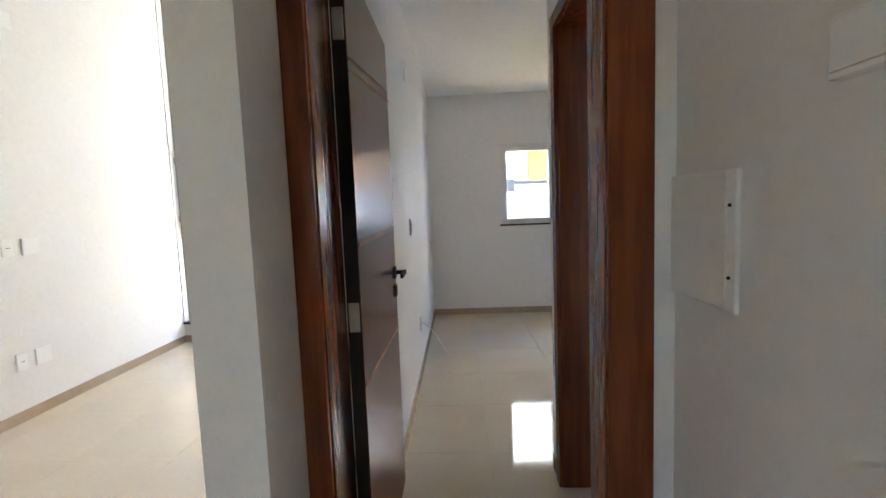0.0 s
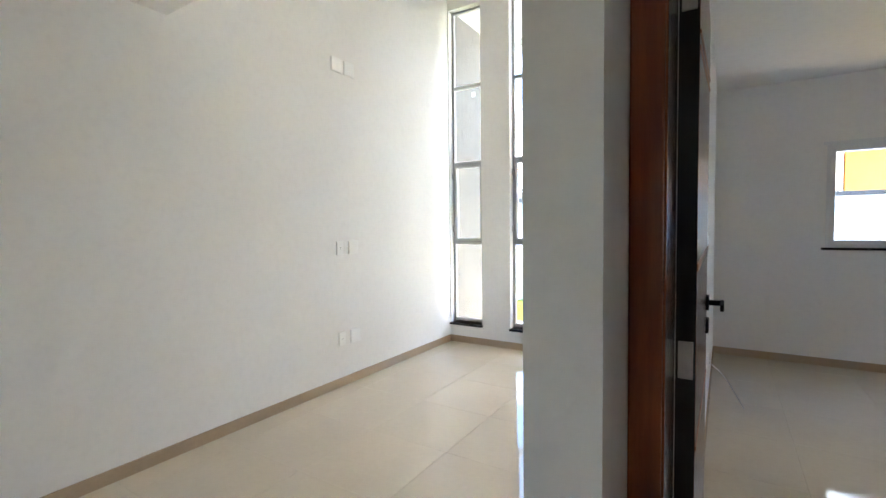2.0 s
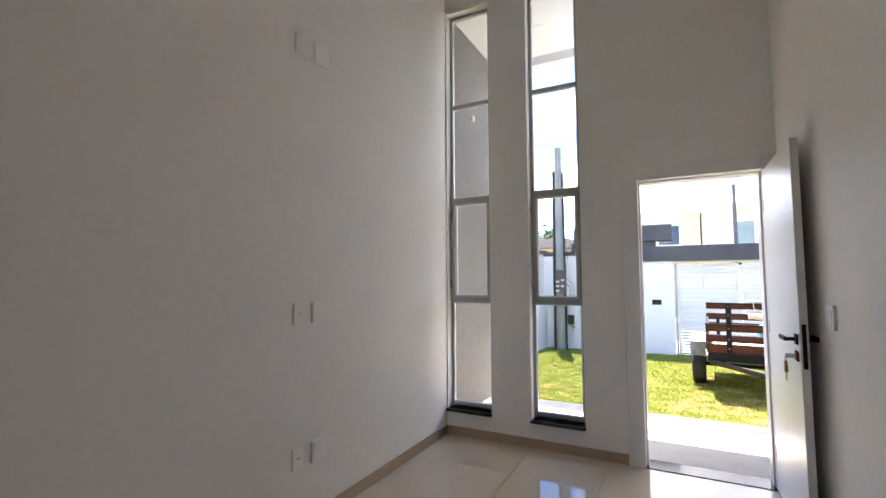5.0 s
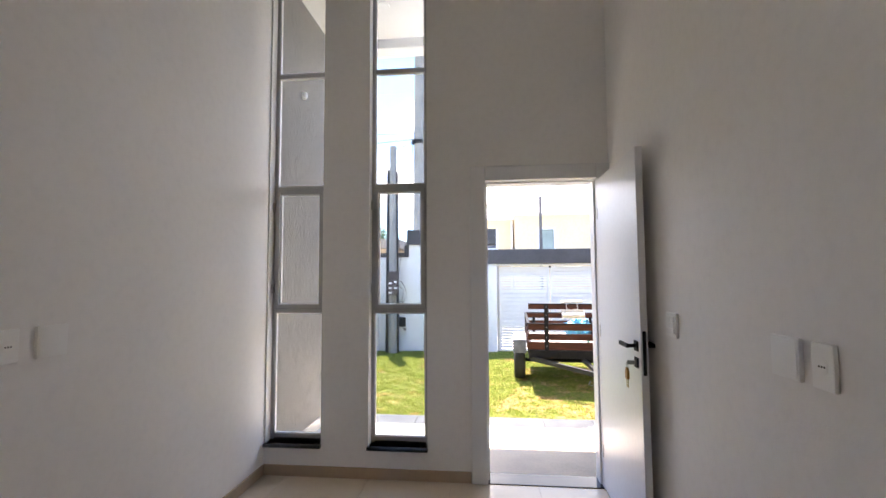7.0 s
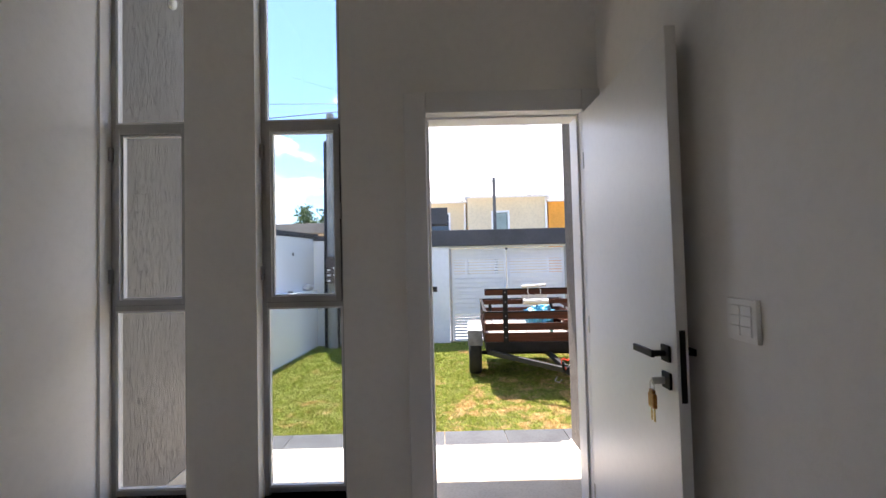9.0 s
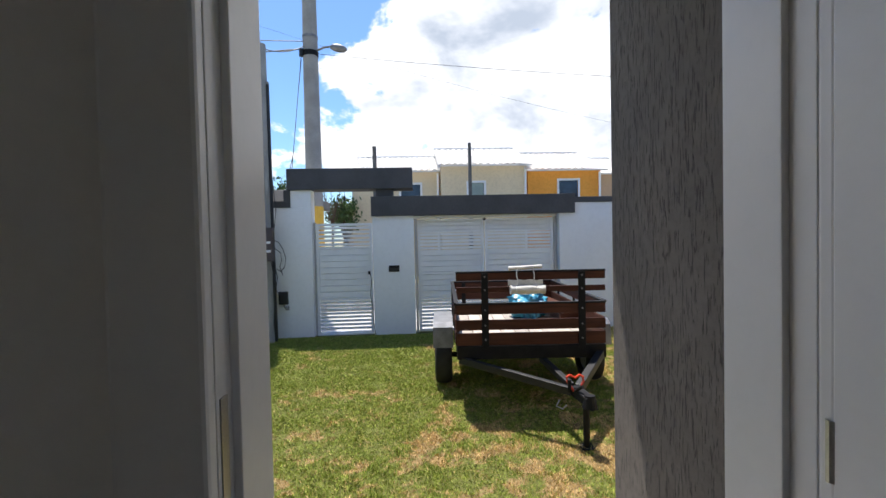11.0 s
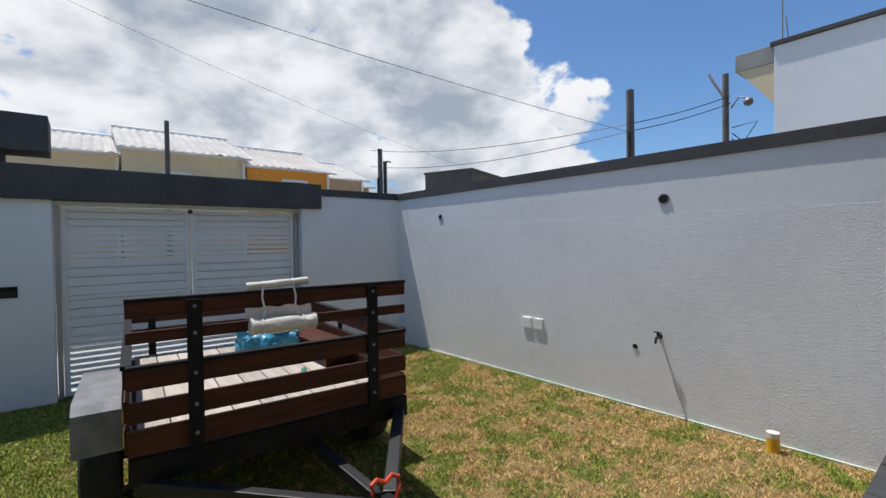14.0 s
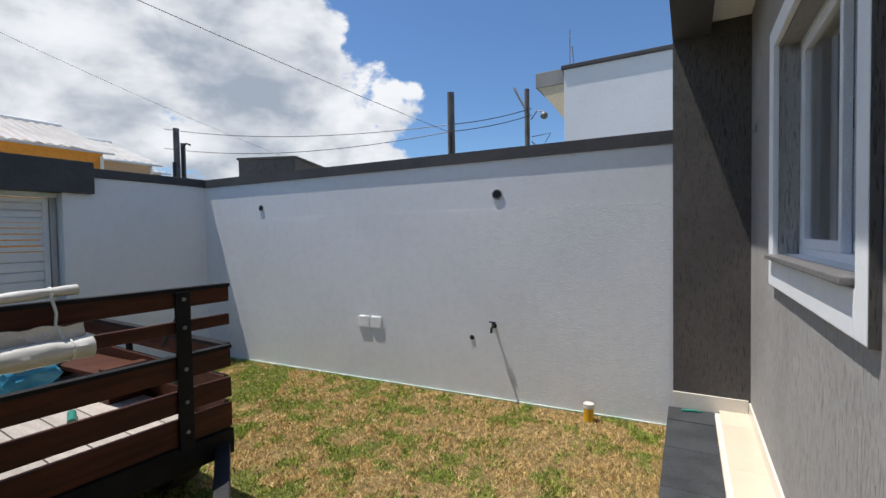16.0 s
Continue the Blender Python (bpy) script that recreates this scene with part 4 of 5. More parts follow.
part("glass_bulb", gb, BLACK_PLASTIC, bulb, "dark unlit bulb", True)

# ---- meter post in the yard ----
mp = thing("meter_post", "slim grey concrete meter post with black conduits and brown meter boxes", "meter post", pose(-3.67, 11.22, G))
part("post", rod(bmesh.new(), (0, 0, -0.1), (0, 0, 4.5), 0.105, 0.075, 16), CONCRETE, mp, smooth=True)
for x, top, cr in ((-0.125, 3.95, 0.036), (0.112, 3.90, 0.026)):
    cnd = part("conduit", rod(bmesh.new(), (x, -0.02, -0.05), (x * 0.78, -0.01, top), cr, None, 10), BLACK_PLASTIC, mp, "black plastic conduit", True)
    part("cap", rod(bmesh.new(), (x * 0.78, -0.01, top), (x * 0.78, -0.01, top + 0.04), cr + 0.003, 0.02, 10), CONCRETE, cnd)
mb = part("meter_box", boxm(-0.07, 0.15, -0.19, -0.09, 1.24, 1.74, 0.008), METER, mp, "brown metal meter box")
for x, z in ((-0.02, 1.49), (-0.02, 1.39), (-0.02, 1.29), (0.09, 1.52), (0.09, 1.39)):
    part("label", boxm(x - 0.03, x + 0.03, -0.194, -0.189, z - 0.018, z + 0.018, 0.001), PLASTIC, mb, "small white label")
for pts in (((0.15, -0.1, 1.7), (0.18, -0.08, 2.0), (0.12, -0.05, 2.6), (0.09, -0.03, 3.3)), ((0.15, -0.12, 1.55), (0.21, -0.1, 1.52), (0.27, -0.1, 1.42), (0.31, -0.1, 1.28), (0.29, -0.1, 1.15), (0.23, -0.1, 1.08), (0.17, -0.1, 1.12)), ((0.15, -0.13, 1.45), (0.19, -0.12, 1.40), (0.24, -0.11, 1.36), (0.25, -0.11, 1.25), (0.22, -0.11, 1.15), (0.26, -0.1, 1.02)),
            ((0.13, -0.12, 1.25), (0.18, -0.1, 1.0), (0.15, -0.1, 0.8), (0.22, -0.1, 0.72)), ((0.10, -0.12, 1.24), (0.14, -0.1, 0.9), (0.10, -0.08, 0.3), (0.12, -0.08, 0.02))):
    part("cable", tube(bmesh.new(), pts, 0.006, 5), BLACK_PLASTIC, mp)


# ---- taps, holes and plates on the yard walls ----
def wall_hole(m, r, label):
    h = thing("pipe_hole", label, "pipe hole", m)
    rim = bmesh.new()
    tube(rim, [(r * math.cos(a), -0.003, r * math.sin(a)) for a in [i * math.pi / 10 for i in range(21)]], r * 0.14, 5)
    part("rim", rim, CONCRETE, h)
    part("mouth", rod(bmesh.new(), (0, -0.003, 0), (0, 0.004, 0), r, None, 20), BLACK_PLASTIC, h, "dark open pipe end")


def on_yard_right(y, z):
    return pose(right_x(y), y, z, 0, 0, -90 + 2.15)


def on_ledge(y, z):
    return pose(ledge_x(y), y, z, 0, 0, 90 - 3.4)


def on_left_high(y, z):
    return pose(left_x(y), y, z, 0, 0, 90 - 13.6)


def garden_tap(m, label):
    t = thing("garden_tap", label, "tap", m)
    part("body", joined(tube(bmesh.new(), [(0, 0.0, 0), (0, -0.05, 0), (0, -0.075, -0.012), (0, -0.085, -0.05)], 0.011, 8), rod(bmesh.new(), (0, -0.045, 0), (0, -0.045, 0.035), 0.009, None, 8)), BLACK_PLASTIC, t)
    part("handle", boxm(-0.03, 0.03, -0.052, -0.038, 0.033, 0.043, 0.003), BLACK_PLASTIC, t)
    part("flange", rod(bmesh.new(), (0, -0.004, 0), (0, 0.002, 0), 0.022, None, 14), BLACK_PLASTIC, t)


wall_hole(on_yard_right(7.68, 1.57), 0.042, "round dark pipe opening in the white yard wall")
wall_hole(on_yard_right(10.5, 1.575), 0.032, "small dark pipe opening in the white yard wall")
wall_hole(on_yard_right(7.93, 0.325), 0.022, "small dark hole low in the white yard wall")
wall_hole(on_left_high(10.735, 1.596), 0.032, "small dark pipe opening in the white upper wall")
wall_hole(pose(2.27, FACADE + 0.001, 1.85, 0, 0, 180), 0.028, "small dark hole in the grey facade")
garden_tap(on_yard_right(7.72, 0.445), "small dark tap on the white yard wall")
garden_tap(on_ledge(8.84, 0.355), "small dark tap on the low retaining wall")
for y in (9.10, 8.95):
    plate(on_yard_right(y, 0.385), 0.12, 0.115, "blank", "square white weatherproof plate on the yard wall", "cover_plate", "cover plate")
pipe = thing("pipe_stub", "short yellow pipe stub with a white cap in the lawn", "pipe", pose(2.42, 6.92, G))
part("pipe", rod(bmesh.new(), (0, 0, -0.03), (0, 0, 0.10), 0.038, None, 16), YELLOW, pipe, smooth=True)
part("cap", rod(bmesh.new(), (0, 0, 0.10), (0, 0, 0.135), 0.039, None, 16), MILKY, pipe, "dirty white cap", True)
bag = bmesh.new()
bmesh.ops.create_icosphere(bag, subdivisions=3, radius=0.09)
for v in bag.verts:
    k2 = 1 + 0.35 * noise.noise(v.co * 22)
    v.co = Vector((v.co.x * k2, v.co.y * 1.5 * k2, max(v.co.z * 0.75 * k2, -0.045)))
solid("plastic_bag", bag, MILKY, "crumpled white plastic bag lying on the ledge", "bag", smooth=True, at=pose(left_x(11.15) + 0.05, 11.12, 0.965))
solid("wood_scrap", boxm(-0.04, 0.04, -0.06, 0.06, 0, 0.03, 0.006), BED, "small piece of wood lying on the ledge", "wood scrap", at=pose(-4.25, 10.55, 0.909, 0, 0, 20))
solid("garden_tool", joined(bar(bmesh.new(), (-0.05, 0, 0.012), (0.05, 0.0, 0.012), 0.024, 0.02, 0.006), rod(bmesh.new(), (0.05, 0, 0.012), (0.085, 0.0, 0.012), 0.006)), GREEN_PLASTIC,
      "small green plastic tool lying on the dark border", "tool", at=pose(2.45, 6.25, -0.028, 0, 0, -75))

# ---- trailer ----
TR = pose(-0.407, 8.113, G, 0, 0, -3.4)   # middle of its front, on the lawn; it runs back along +y
trailer = thing("utility_trailer", "small black and red-brown wooden slat utility trailer parked on the lawn", "trailer", TR)
TW, TL = 0.647, 1.95
ROWS_Z = [(0.59, 0.697), (0.723, 0.812), (0.86, 0.945), (1.05, 1.099), (1.155, 1.225)]
for i, (a, b) in enumerate(ROWS_Z):
    part("board", boxm(-TW, TW, -0.012, 0.012, a, b, 0.004), BOARD, trailer)
for z in (0.955, 1.232):
    part("top_rail", boxm(-TW - 0.002, TW + 0.002, -0.02, 0.02, z - 0.012, z + 0.004, 0.002), BLACK_METAL, trailer)
for x in (-0.40, 0.44):
    p = part("post", boxm(x - 0.03, x + 0.03, -0.028, -0.013, 0.57, 1.22, 0.003), BLACK_METAL, trailer)
    for a, b in ROWS_Z:
        part("bolt", rod(bmesh.new(), (x, -0.036, (a + b) / 2), (x, -0.027, (a + b) / 2), 0.008, None, 8), GALV, p)
    part("brace", bar(bmesh.new(), (x + 0.03, 0.02, 1.17), (x + 0.05, 0.26, 0.95), 0.012, 0.012, 0.002), BLACK_METAL, trailer)
for s in (-1, 1):
    for a, b in ROWS_Z[:3]:
        part("board", boxm(s * TW - 0.012, s * TW + 0.012, 0.03, TL, a, b, 0.004), BOARD, trailer)
    part("top_rail", boxm(s * TW - 0.02, s * TW + 0.02, 0.02, TL, 0.943, 0.961, 0.002), BLACK_METAL, trailer)
    for y in (0.35, 1.0, 1.65):
        part("post", boxm(s * TW + s * 0.013 - 0.006, s * TW + s * 0.013 + 0.012, y - 0.025, y + 0.025, 0.57, 0.942, 0.003), BLACK_METAL, trailer)
for a, b in ROWS_Z[1:3]:
    part("board", boxm(-TW, TW, TL - 0.012, TL + 0.012, a, b, 0.004), BOARD, trailer)
part("top_rail", boxm(-TW, TW, TL - 0.02, TL + 0.02, 0.943, 0.961, 0.002), BLACK_METAL, trailer)
for x in (-0.5, 0.5):
    part("post", boxm(x - 0.025, x + 0.025, TL - 0.03, TL - 0.013, 0.57, 0.942, 0.003), BLACK_METAL, trailer)
for i in range(9):
    x = -TW + 0.03 + (2 * TW - 0.06) * i / 9
    part("floor_plank", boxm(x + 0.003, x + (2 * TW - 0.06) / 9 - 0.003, 0.02, TL - 0.02, 0.585, 0.61, 0.003), BED, trailer)
# unseen sheet, added so that no sunlight falls through between the planks
part("sun_blocker", boxm(-TW + 0.014, TW - 0.014, 0.014, TL - 0.014, 0.5825, 0.5845), BLACK_METAL, trailer, "added dark sheet that keeps sun out of the plank gaps")
for r in ((-TW, TW, -0.02, 0.04), (-TW, TW, TL - 0.06, TL), (-TW, -TW + 0.05, 0.04, TL - 0.06), (TW - 0.05, TW, 0.04, TL - 0.06), (-TW + 0.05, TW - 0.05, 0.85, 0.91)):
    part("chassis_beam", boxm(*r, 0.47, 0.582, 0.004), BLACK_METAL, trailer, "black steel chassis beam")
HX, HY = 0.20, -0.67
for start, end, wide, high in (((-TW + 0.03, 0.02, 0.46), (HX - 0.03, HY + 0.06, 0.385), 0.05, 0.06), ((TW - 0.03, 0.02, 0.50), (HX + 0.04, HY + 0.10, 0.39), 0.06, 0.065),
                               ((0.10, 0.05, 0.45), (HX - 0.005, HY + 0.14, 0.395), 0.05, 0.05)):
    part("drawbar", bar(bmesh.new(), start, end, wide, high, 0.006), FADED_BLACK, trailer, "sun-faded black square steel tube")
hitch = part("coupling", joined(bar(bmesh.new(), (HX, HY + 0.10, 0.385), (HX + 0.06, HY - 0.12, 0.365), 0.08, 0.065, 0.012), rod(bmesh.new(), (HX + 0.055, HY - 0.10, 0.32), (HX + 0.055, HY - 0.10, 0.41), 0.055, 0.035, 14)), BLACK_METAL, trailer)
part("lock_lever", joined(rod(bmesh.new(), (HX - 0.01, HY + 0.0, 0.41), (HX + 0.02, HY - 0.05, 0.455), 0.012), rod(bmesh.new(), (HX - 0.05, HY + 0.03, 0.39), (HX - 0.05, HY + 0.03, 0.48), 0.014)), BLACK_METAL, hitch)
part("safety_chain", tube(bmesh.new(), [(HX - 0.1, HY + 0.12, 0.30), (HX - 0.13, HY + 0.1, 0.26), (HX - 0.09, HY + 0.07, 0.25), (HX - 0.06, HY + 0.07, 0.28)], 0.006, 6), STEEL, hitch)
jx, jy = HX + 0.055, HY - 0.02
leg = part("support_leg", rod(bmesh.new(), (jx, jy, 0.0), (jx, jy, 0.38), 0.024, None, 12), BLACK_METAL, trailer)
part("foot_plate", boxm(jx - 0.05, jx + 0.05, jy - 0.05, jy + 0.05, -0.005, 0.01, 0.003), BLACK_METAL, leg)
heart = [(0.0, -0.075), (0.035, -0.03), (0.06, 0.01), (0.06, 0.04), (0.035, 0.052), (0.0, 0.034), (-0.035, 0.052), (-0.06, 0.04), (-0.06, 0.01), (-0.035, -0.03), (0.0, -0.075)]
part("crank_handle", tube(bmesh.new(), [(HX + 0.0 + x, HY + 0.05 + 0.35 * z, 0.45 + z) for x, z in heart], 0.010, 6), RED, leg, "red painted crank handle", True)


def trailer_wheel(side):
    cx, cy, r = side * (TW + 0.125), 0.86, 0.29
    x0, x1 = cx - 0.085, cx + 0.085
    wh = part("wheel", rod(bmesh.new(), (cx - 0.05, cy, r), (cx + 0.05, cy, r), 0.185, None, 24), GALV, trailer, "steel wheel")
    ty = bmesh.new()
    profile = [(-0.085, 0.19), (-0.088, 0.24), (-0.075, 0.278), (-0.04, 0.29), (0.04, 0.29), (0.075, 0.278), (0.088, 0.24), (0.085, 0.19)]
    rings = [[ty.verts.new((cx + px, cy + pr * math.cos(2 * math.pi * j / 32), r + pr * math.sin(2 * math.pi * j / 32))) for px, pr in profile] for j in range(32)]
    for j in range(32):
        for i in range(len(profile)):
            ty.faces.new((rings[j][i], rings[j][(i + 1) % 8], rings[(j + 1) % 32][(i + 1) % 8], rings[(j + 1) % 32][i]))
    part("tyre", ty, RUBBER, wh, "black rubber tyre", True)
    part("hub", rod(bmesh.new(), (cx + side * 0.05, cy, r), (cx + side * 0.09, cy, r), 0.05, 0.035, 14), STEEL, wh, "", True)
    fd = bmesh.new()
    prof = [(-0.40, 0.46), (-0.375, 0.655), (-0.33, 0.70), (0.33, 0.70), (0.375, 0.655), (0.40, 0.46)]
    for (ya, za), (yb, zb) in zip(prof, prof[1:]):
        q = [fd.verts.new((xx, cy + yy, zz)) for xx, yy, zz in ((cx - 0.098, ya, za), (cx + 0.098, ya, za), (cx + 0.098, yb, zb), (cx - 0.098, yb, zb))]
        fd.faces.new(q)
    bmesh.ops.remove_doubles(fd, verts=fd.verts, dist=1e-4)
    bmesh.ops.solidify(fd, geom=fd.faces[:], thickness=0.006)
    part("fender", fd, GALV, trailer, "grey sheet metal fender")


trailer_wheel(-1)
trailer_wheel(1)
part("axle", rod(bmesh.new(), (-TW - 0.12, 0.86, 0.29), (TW + 0.12, 0.86, 0.29), 0.028, None, 12), BLACK_METAL, trailer)

# load of the trailer
def in_trailer(x, y, z, rz=0):
    return TR @ pose(x, y, z, 0, 0, rz)


def roll(name, label, m, length, r, strings):
    ob = thing(name, label, "plastic roll", m)
    b = bmesh.new()
    n, seg = 24, 20
    rings = []
    for i in range(n + 1):
        x = length * (i / n - 0.5)
        pinch = min([abs(x - s) for s in strings])
        rr = r * (0.86 + 0.14 * min(pinch / 0.05, 1.0))
        rings.append([b.verts.new((x, rr * (1 + 0.10 * noise.noise(Vector((x * 14, j * 0.9, r * 50)))) * math.cos(2 * math.pi * j / seg),
                                   rr * 0.92 * (1 + 0.10 * noise.noise(Vector((x * 14, j * 0.9 + 40, 3)))) * math.sin(2 * math.pi * j / seg))) for j in range(seg)])
    for a, c3 in zip(rings, rings[1:]):
        for j in range(seg):
            b.faces.new((a[j], a[(j + 1) % seg], c3[(j + 1) % seg], c3[j]))
    b.faces.new(rings[0][::-1])
    b.faces.new(rings[-1])
    part("sheet", b, MILKY, ob, smooth=True)
    for s in strings:
        part("string", tube(bmesh.new(), [(s, r * 0.90 * math.cos(a), r * 0.85 * math.sin(a)) for a in [k3 * math.pi / 8 for k3 in range(17)]], 0.004, 5), ROPE, ob)
    return ob


roll("plastic_roll", "rolled milky plastic sheet tied with string on the trailer's front", in_trailer(-0.035, -0.055, 1.075, 2), 0.30, 0.042, (-0.10, 0.09))
roll("plastic_roll", "thin white plastic roll lying on the trailer's top board", TR @ pose(-0.045, -0.005, 1.262, 0, -2.5, 3), 0.29, 0.019, (-0.07, 0.07))
ties = solid("tie_string", tube(bmesh.new(), [(-0.12, -0.025, 1.25), (-0.125, -0.035, 1.2), (-0.115, -0.04, 1.15), (-0.125, -0.06, 1.115)], 0.005, 5), ROPE, "white string tying the rolls", "string", at=TR)
solid("tie_string", tube(bmesh.new(), [(0.02, -0.025, 1.255), (0.03, -0.035, 1.2), (0.025, -0.04, 1.16), (0.04, -0.06, 1.115)], 0.005, 5), ROPE, "white string tying the rolls", "string", at=TR)
flap = bmesh.new()
bmesh.ops.create_grid(flap, x_segments=16, y_segments=4, size=0.5)
for v in flap.verts:
    v.co = Vector((v.co.x * 0.30, -0.045 + 0.012 * noise.noise(v.co * 9), v.co.y * 0.045 + 0.012 * noise.noise(v.co * 5 + Vector((4, 0, 0)))))
bmesh.ops.solidify(flap, geom=flap.faces[:], thickness=0.004)
solid("plastic_flap", flap, MILKY, "crumpled strip of milky plastic hanging on the trailer", "plastic sheet", smooth=True, at=in_trailer(-0.05, 0, 1.135))
tarp = bmesh.new()
bmesh.ops.create_icosphere(tarp, subdivisions=4, radius=0.135)
for v in tarp.verts:
    k2 = 1 + 0.32 * noise.noise(v.co * 14) + 0.24 * noise.noise(v.co * 36) + 0.10 * noise.noise(v.co * 80)
    v.co = Vector((v.co.x * 1.55 * k2, v.co.y * 1.3 * k2, max(v.co.z * 1.3 * k2, -0.14)))
solid("tarpaulin", tarp, BLUE_BAG, "crumpled light blue tarpaulin bundle in the trailer", "tarpaulin", smooth=True, at=in_trailer(0.21, 1.22, 0.75))
pl = thing("loose_board", "red-brown painted board lying in the trailer", "board", in_trailer(0.50, 1.22, 0.75, 5))
part("plank", boxm(-0.11, 0.11, -0.60, 0.60, -0.012, 0.012, 0.003), BOARD, pl)
part("cleat", boxm(-0.11, 0.11, -0.50, -0.44, 0.012, 0.04, 0.003), BOARD, pl)
part("cleat", boxm(-0.10, 0.10, 0.3, 0.36, -0.14, -0.012, 0.003), BOARD, pl)
part("cleat", boxm(-0.10, 0.10, -0.5, -0.44, -0.14, -0.012, 0.003), BOARD, pl)
solid("pipe_piece", rod(bmesh.new(), (-0.07, 0, 0.018), (0.07, 0.03, 0.018), 0.018, None, 12), GREEN_PLASTIC, "short green plastic pipe on the trailer's floor", "pipe", smooth=True, at=in_trailer(0.28, 0.62, 0.61, 60))
stone = bmesh.new()
bmesh.ops.create_icosphere(stone, subdivisions=2, radius=0.03)
for v in stone.verts:
    v.co = v.co * (1 + 0.3 * noise.noise(v.co * 40))
solid("stone", stone, PAVING, "small pale stone in the grass", "stone", at=pose(0.28, 7.42, G + 0.03))

# ---- beyond the walls ----
def utility_pole(name, label, x, y, z0, z1, r0, r1, material=POLE):
    p = thing(name, label, "utility pole", pose(x, y, z0))
    part("pole", rod(bmesh.new(), (0, 0, 0), (0, 0, z1 - z0), r0, r1, 18), material, p, smooth=True)
    return p


big = utility_pole("street_lamp", "tall round concrete street pole with yellow band and lamp arm", -3.44, 13.5, -0.3, 8.0, 0.185, 0.125, CONCRETE)
part("band", rod(bmesh.new(), (0, 0, 1.4), (0, 0, 2.32), 0.178, 0.172, 18), YELLOW_BAND, big, "yellow painted band", True)
part("arm", tube(bmesh.new(), [(0.1, -0.05, 5.42), (0.3, -0.12, 5.47), (0.48, -0.2, 5.46)], 0.02, 8), GALV, big)
head = bmesh.new()
bmesh.ops.create_uvsphere(head, u_segments=14, v_segments=8, radius=0.1)
for v in head.verts:
    v.co = Vector((0.60 + v.co.x * 1.7, -0.24 + v.co.y * 0.9, 5.43 + v.co.z * 0.75 - 0.25 * (v.co.x + 0.1)))
part("lamp_head", head, GALV, big, "grey lamp head", True)
part("collar", rod(bmesh.new(), (0, 0, 5.33), (0, 0, 5.43), 0.16, None, 16), BLACK_METAL, big)
part("clamp_band", rod(bmesh.new(), (0, 0, 5.70), (0, 0, 5.74), 0.155, None, 16), GALV, big, "steel clamp band")
part("insulator", rod(bmesh.new(), (-0.16, -0.1, 5.30), (-0.16, -0.1, 5.45), 0.04, None, 10), BLACK_PLASTIC, big)
for dz in (-0.05, 0.02):
    part("drop_wire", tube(bmesh.new(), [(-0.16, -0.1, 5.3 + dz), (-0.10, -0.7, 4.3), (0.0, -1.5, 3.1), (0.08 + dz, -2.1, 2.45)], 0.006, 5), BLACK_PLASTIC, big)


def wire(a, b, drop, r=0.011):
    solid("overhead_wire", tube(bmesh.new(), sag(a, b, drop, 20), r, 5), BLACK_PLASTIC, "thin black overhead wire over the street", "wire", group="overhead wires")


wire((-3.55, 13.4, 5.15), (-24, 14.0, 5.1), 0.35, 0.013)
wire((-3.55, 13.4, 5.3), (-24, 14.0, 6.6), 0.2, 0.009)
wire((-3.4, 13.4, 5.06), (7.5, 10.7, 3.42), 0.12, 0.0045)
wire((-6.5, 17.6, 7.8), (9.5, 18.2, 4.0), 0.35, 0.0035)
wire((7.5, 10.7, 3.6), (7.1, 20.6, 4.7), 0.25, 0.009)
wire((7.5, 10.7, 3.6), (9.0, 9.4, 4.1), 0.05, 0.009)
wire((7.5, 10.7, 3.45), (9.0, 9.4, 3.95), 0.05, 0.009)
wire((7.5, 10.7, 3.45), (7.1, 20.6, 4.1), 0.3, 0.009)
wire((-3.67, 11.22, 4.25), (-3.55, 13.4, 5.2), 0.08, 0.009)

p = utility_pole("utility_pole", "slim grey service pole behind the yard wall", 7.5, 10.7, -0.3, 4.27, 0.09, 0.075)
part("conduit", tube(bmesh.new(), [(-0.1, -0.03, 2.2), (-0.1, -0.03, 3.55), (-0.13, -0.05, 3.7), (-0.2, -0.08, 3.68), (-0.22, -0.08, 3.6)], 0.028, 8), BLACK_PLASTIC, p, "black bent conduit", True)
p = utility_pole("utility_pole", "thin dark pole before the houses", 0.61, 20.7, -0.3, 4.8, 0.075, 0.06)
p = utility_pole("utility_pole", "thin dark pole before the houses", -2.62, 18.0, -0.3, 4.15, 0.075, 0.06)
p = utility_pole("utility_pole", "grey service pole with a bent black conduit", 7.5, 20.65, -0.3, 4.8, 0.1, 0.09)
part("conduit", rod(bmesh.new(), (-0.12, -0.05, 2.5), (-0.12, -0.05, 4.0), 0.05, None, 8), BLACK_PLASTIC, p, "black conduit", True)
p = utility_pole("utility_pole", "second grey service pole beside the first", 7.68, 20.6, -0.3, 4.35, 0.08, 0.07)
part("conduit", tube(bmesh.new(), [(-0.05, -0.08, 2.5), (-0.05, -0.08, 4.45), (0.05, -0.08, 4.65), (0.2, -0.08, 4.62)], 0.03, 8), BLACK_PLASTIC, p, "black bent conduit", True)
p = utility_pole("street_lamp", "weathered utility pole with a lamp arm and tangled cables", 9.6, 9.7, -0.3, 4.75, 0.07, 0.06)
part("arm", tube(bmesh.new(), [(0, 0, 4.5), (-0.05, 0.25, 5.0), (-0.05, 0.3, 5.12)], 0.03, 6), CONCRETE, p)
part("lamp_arm", tube(bmesh.new(), [(0, -0.1, 4.3), (0, -0.25, 4.5), (0, -0.4, 4.45)], 0.015, 6), GALV, p)
lh = bmesh.new()
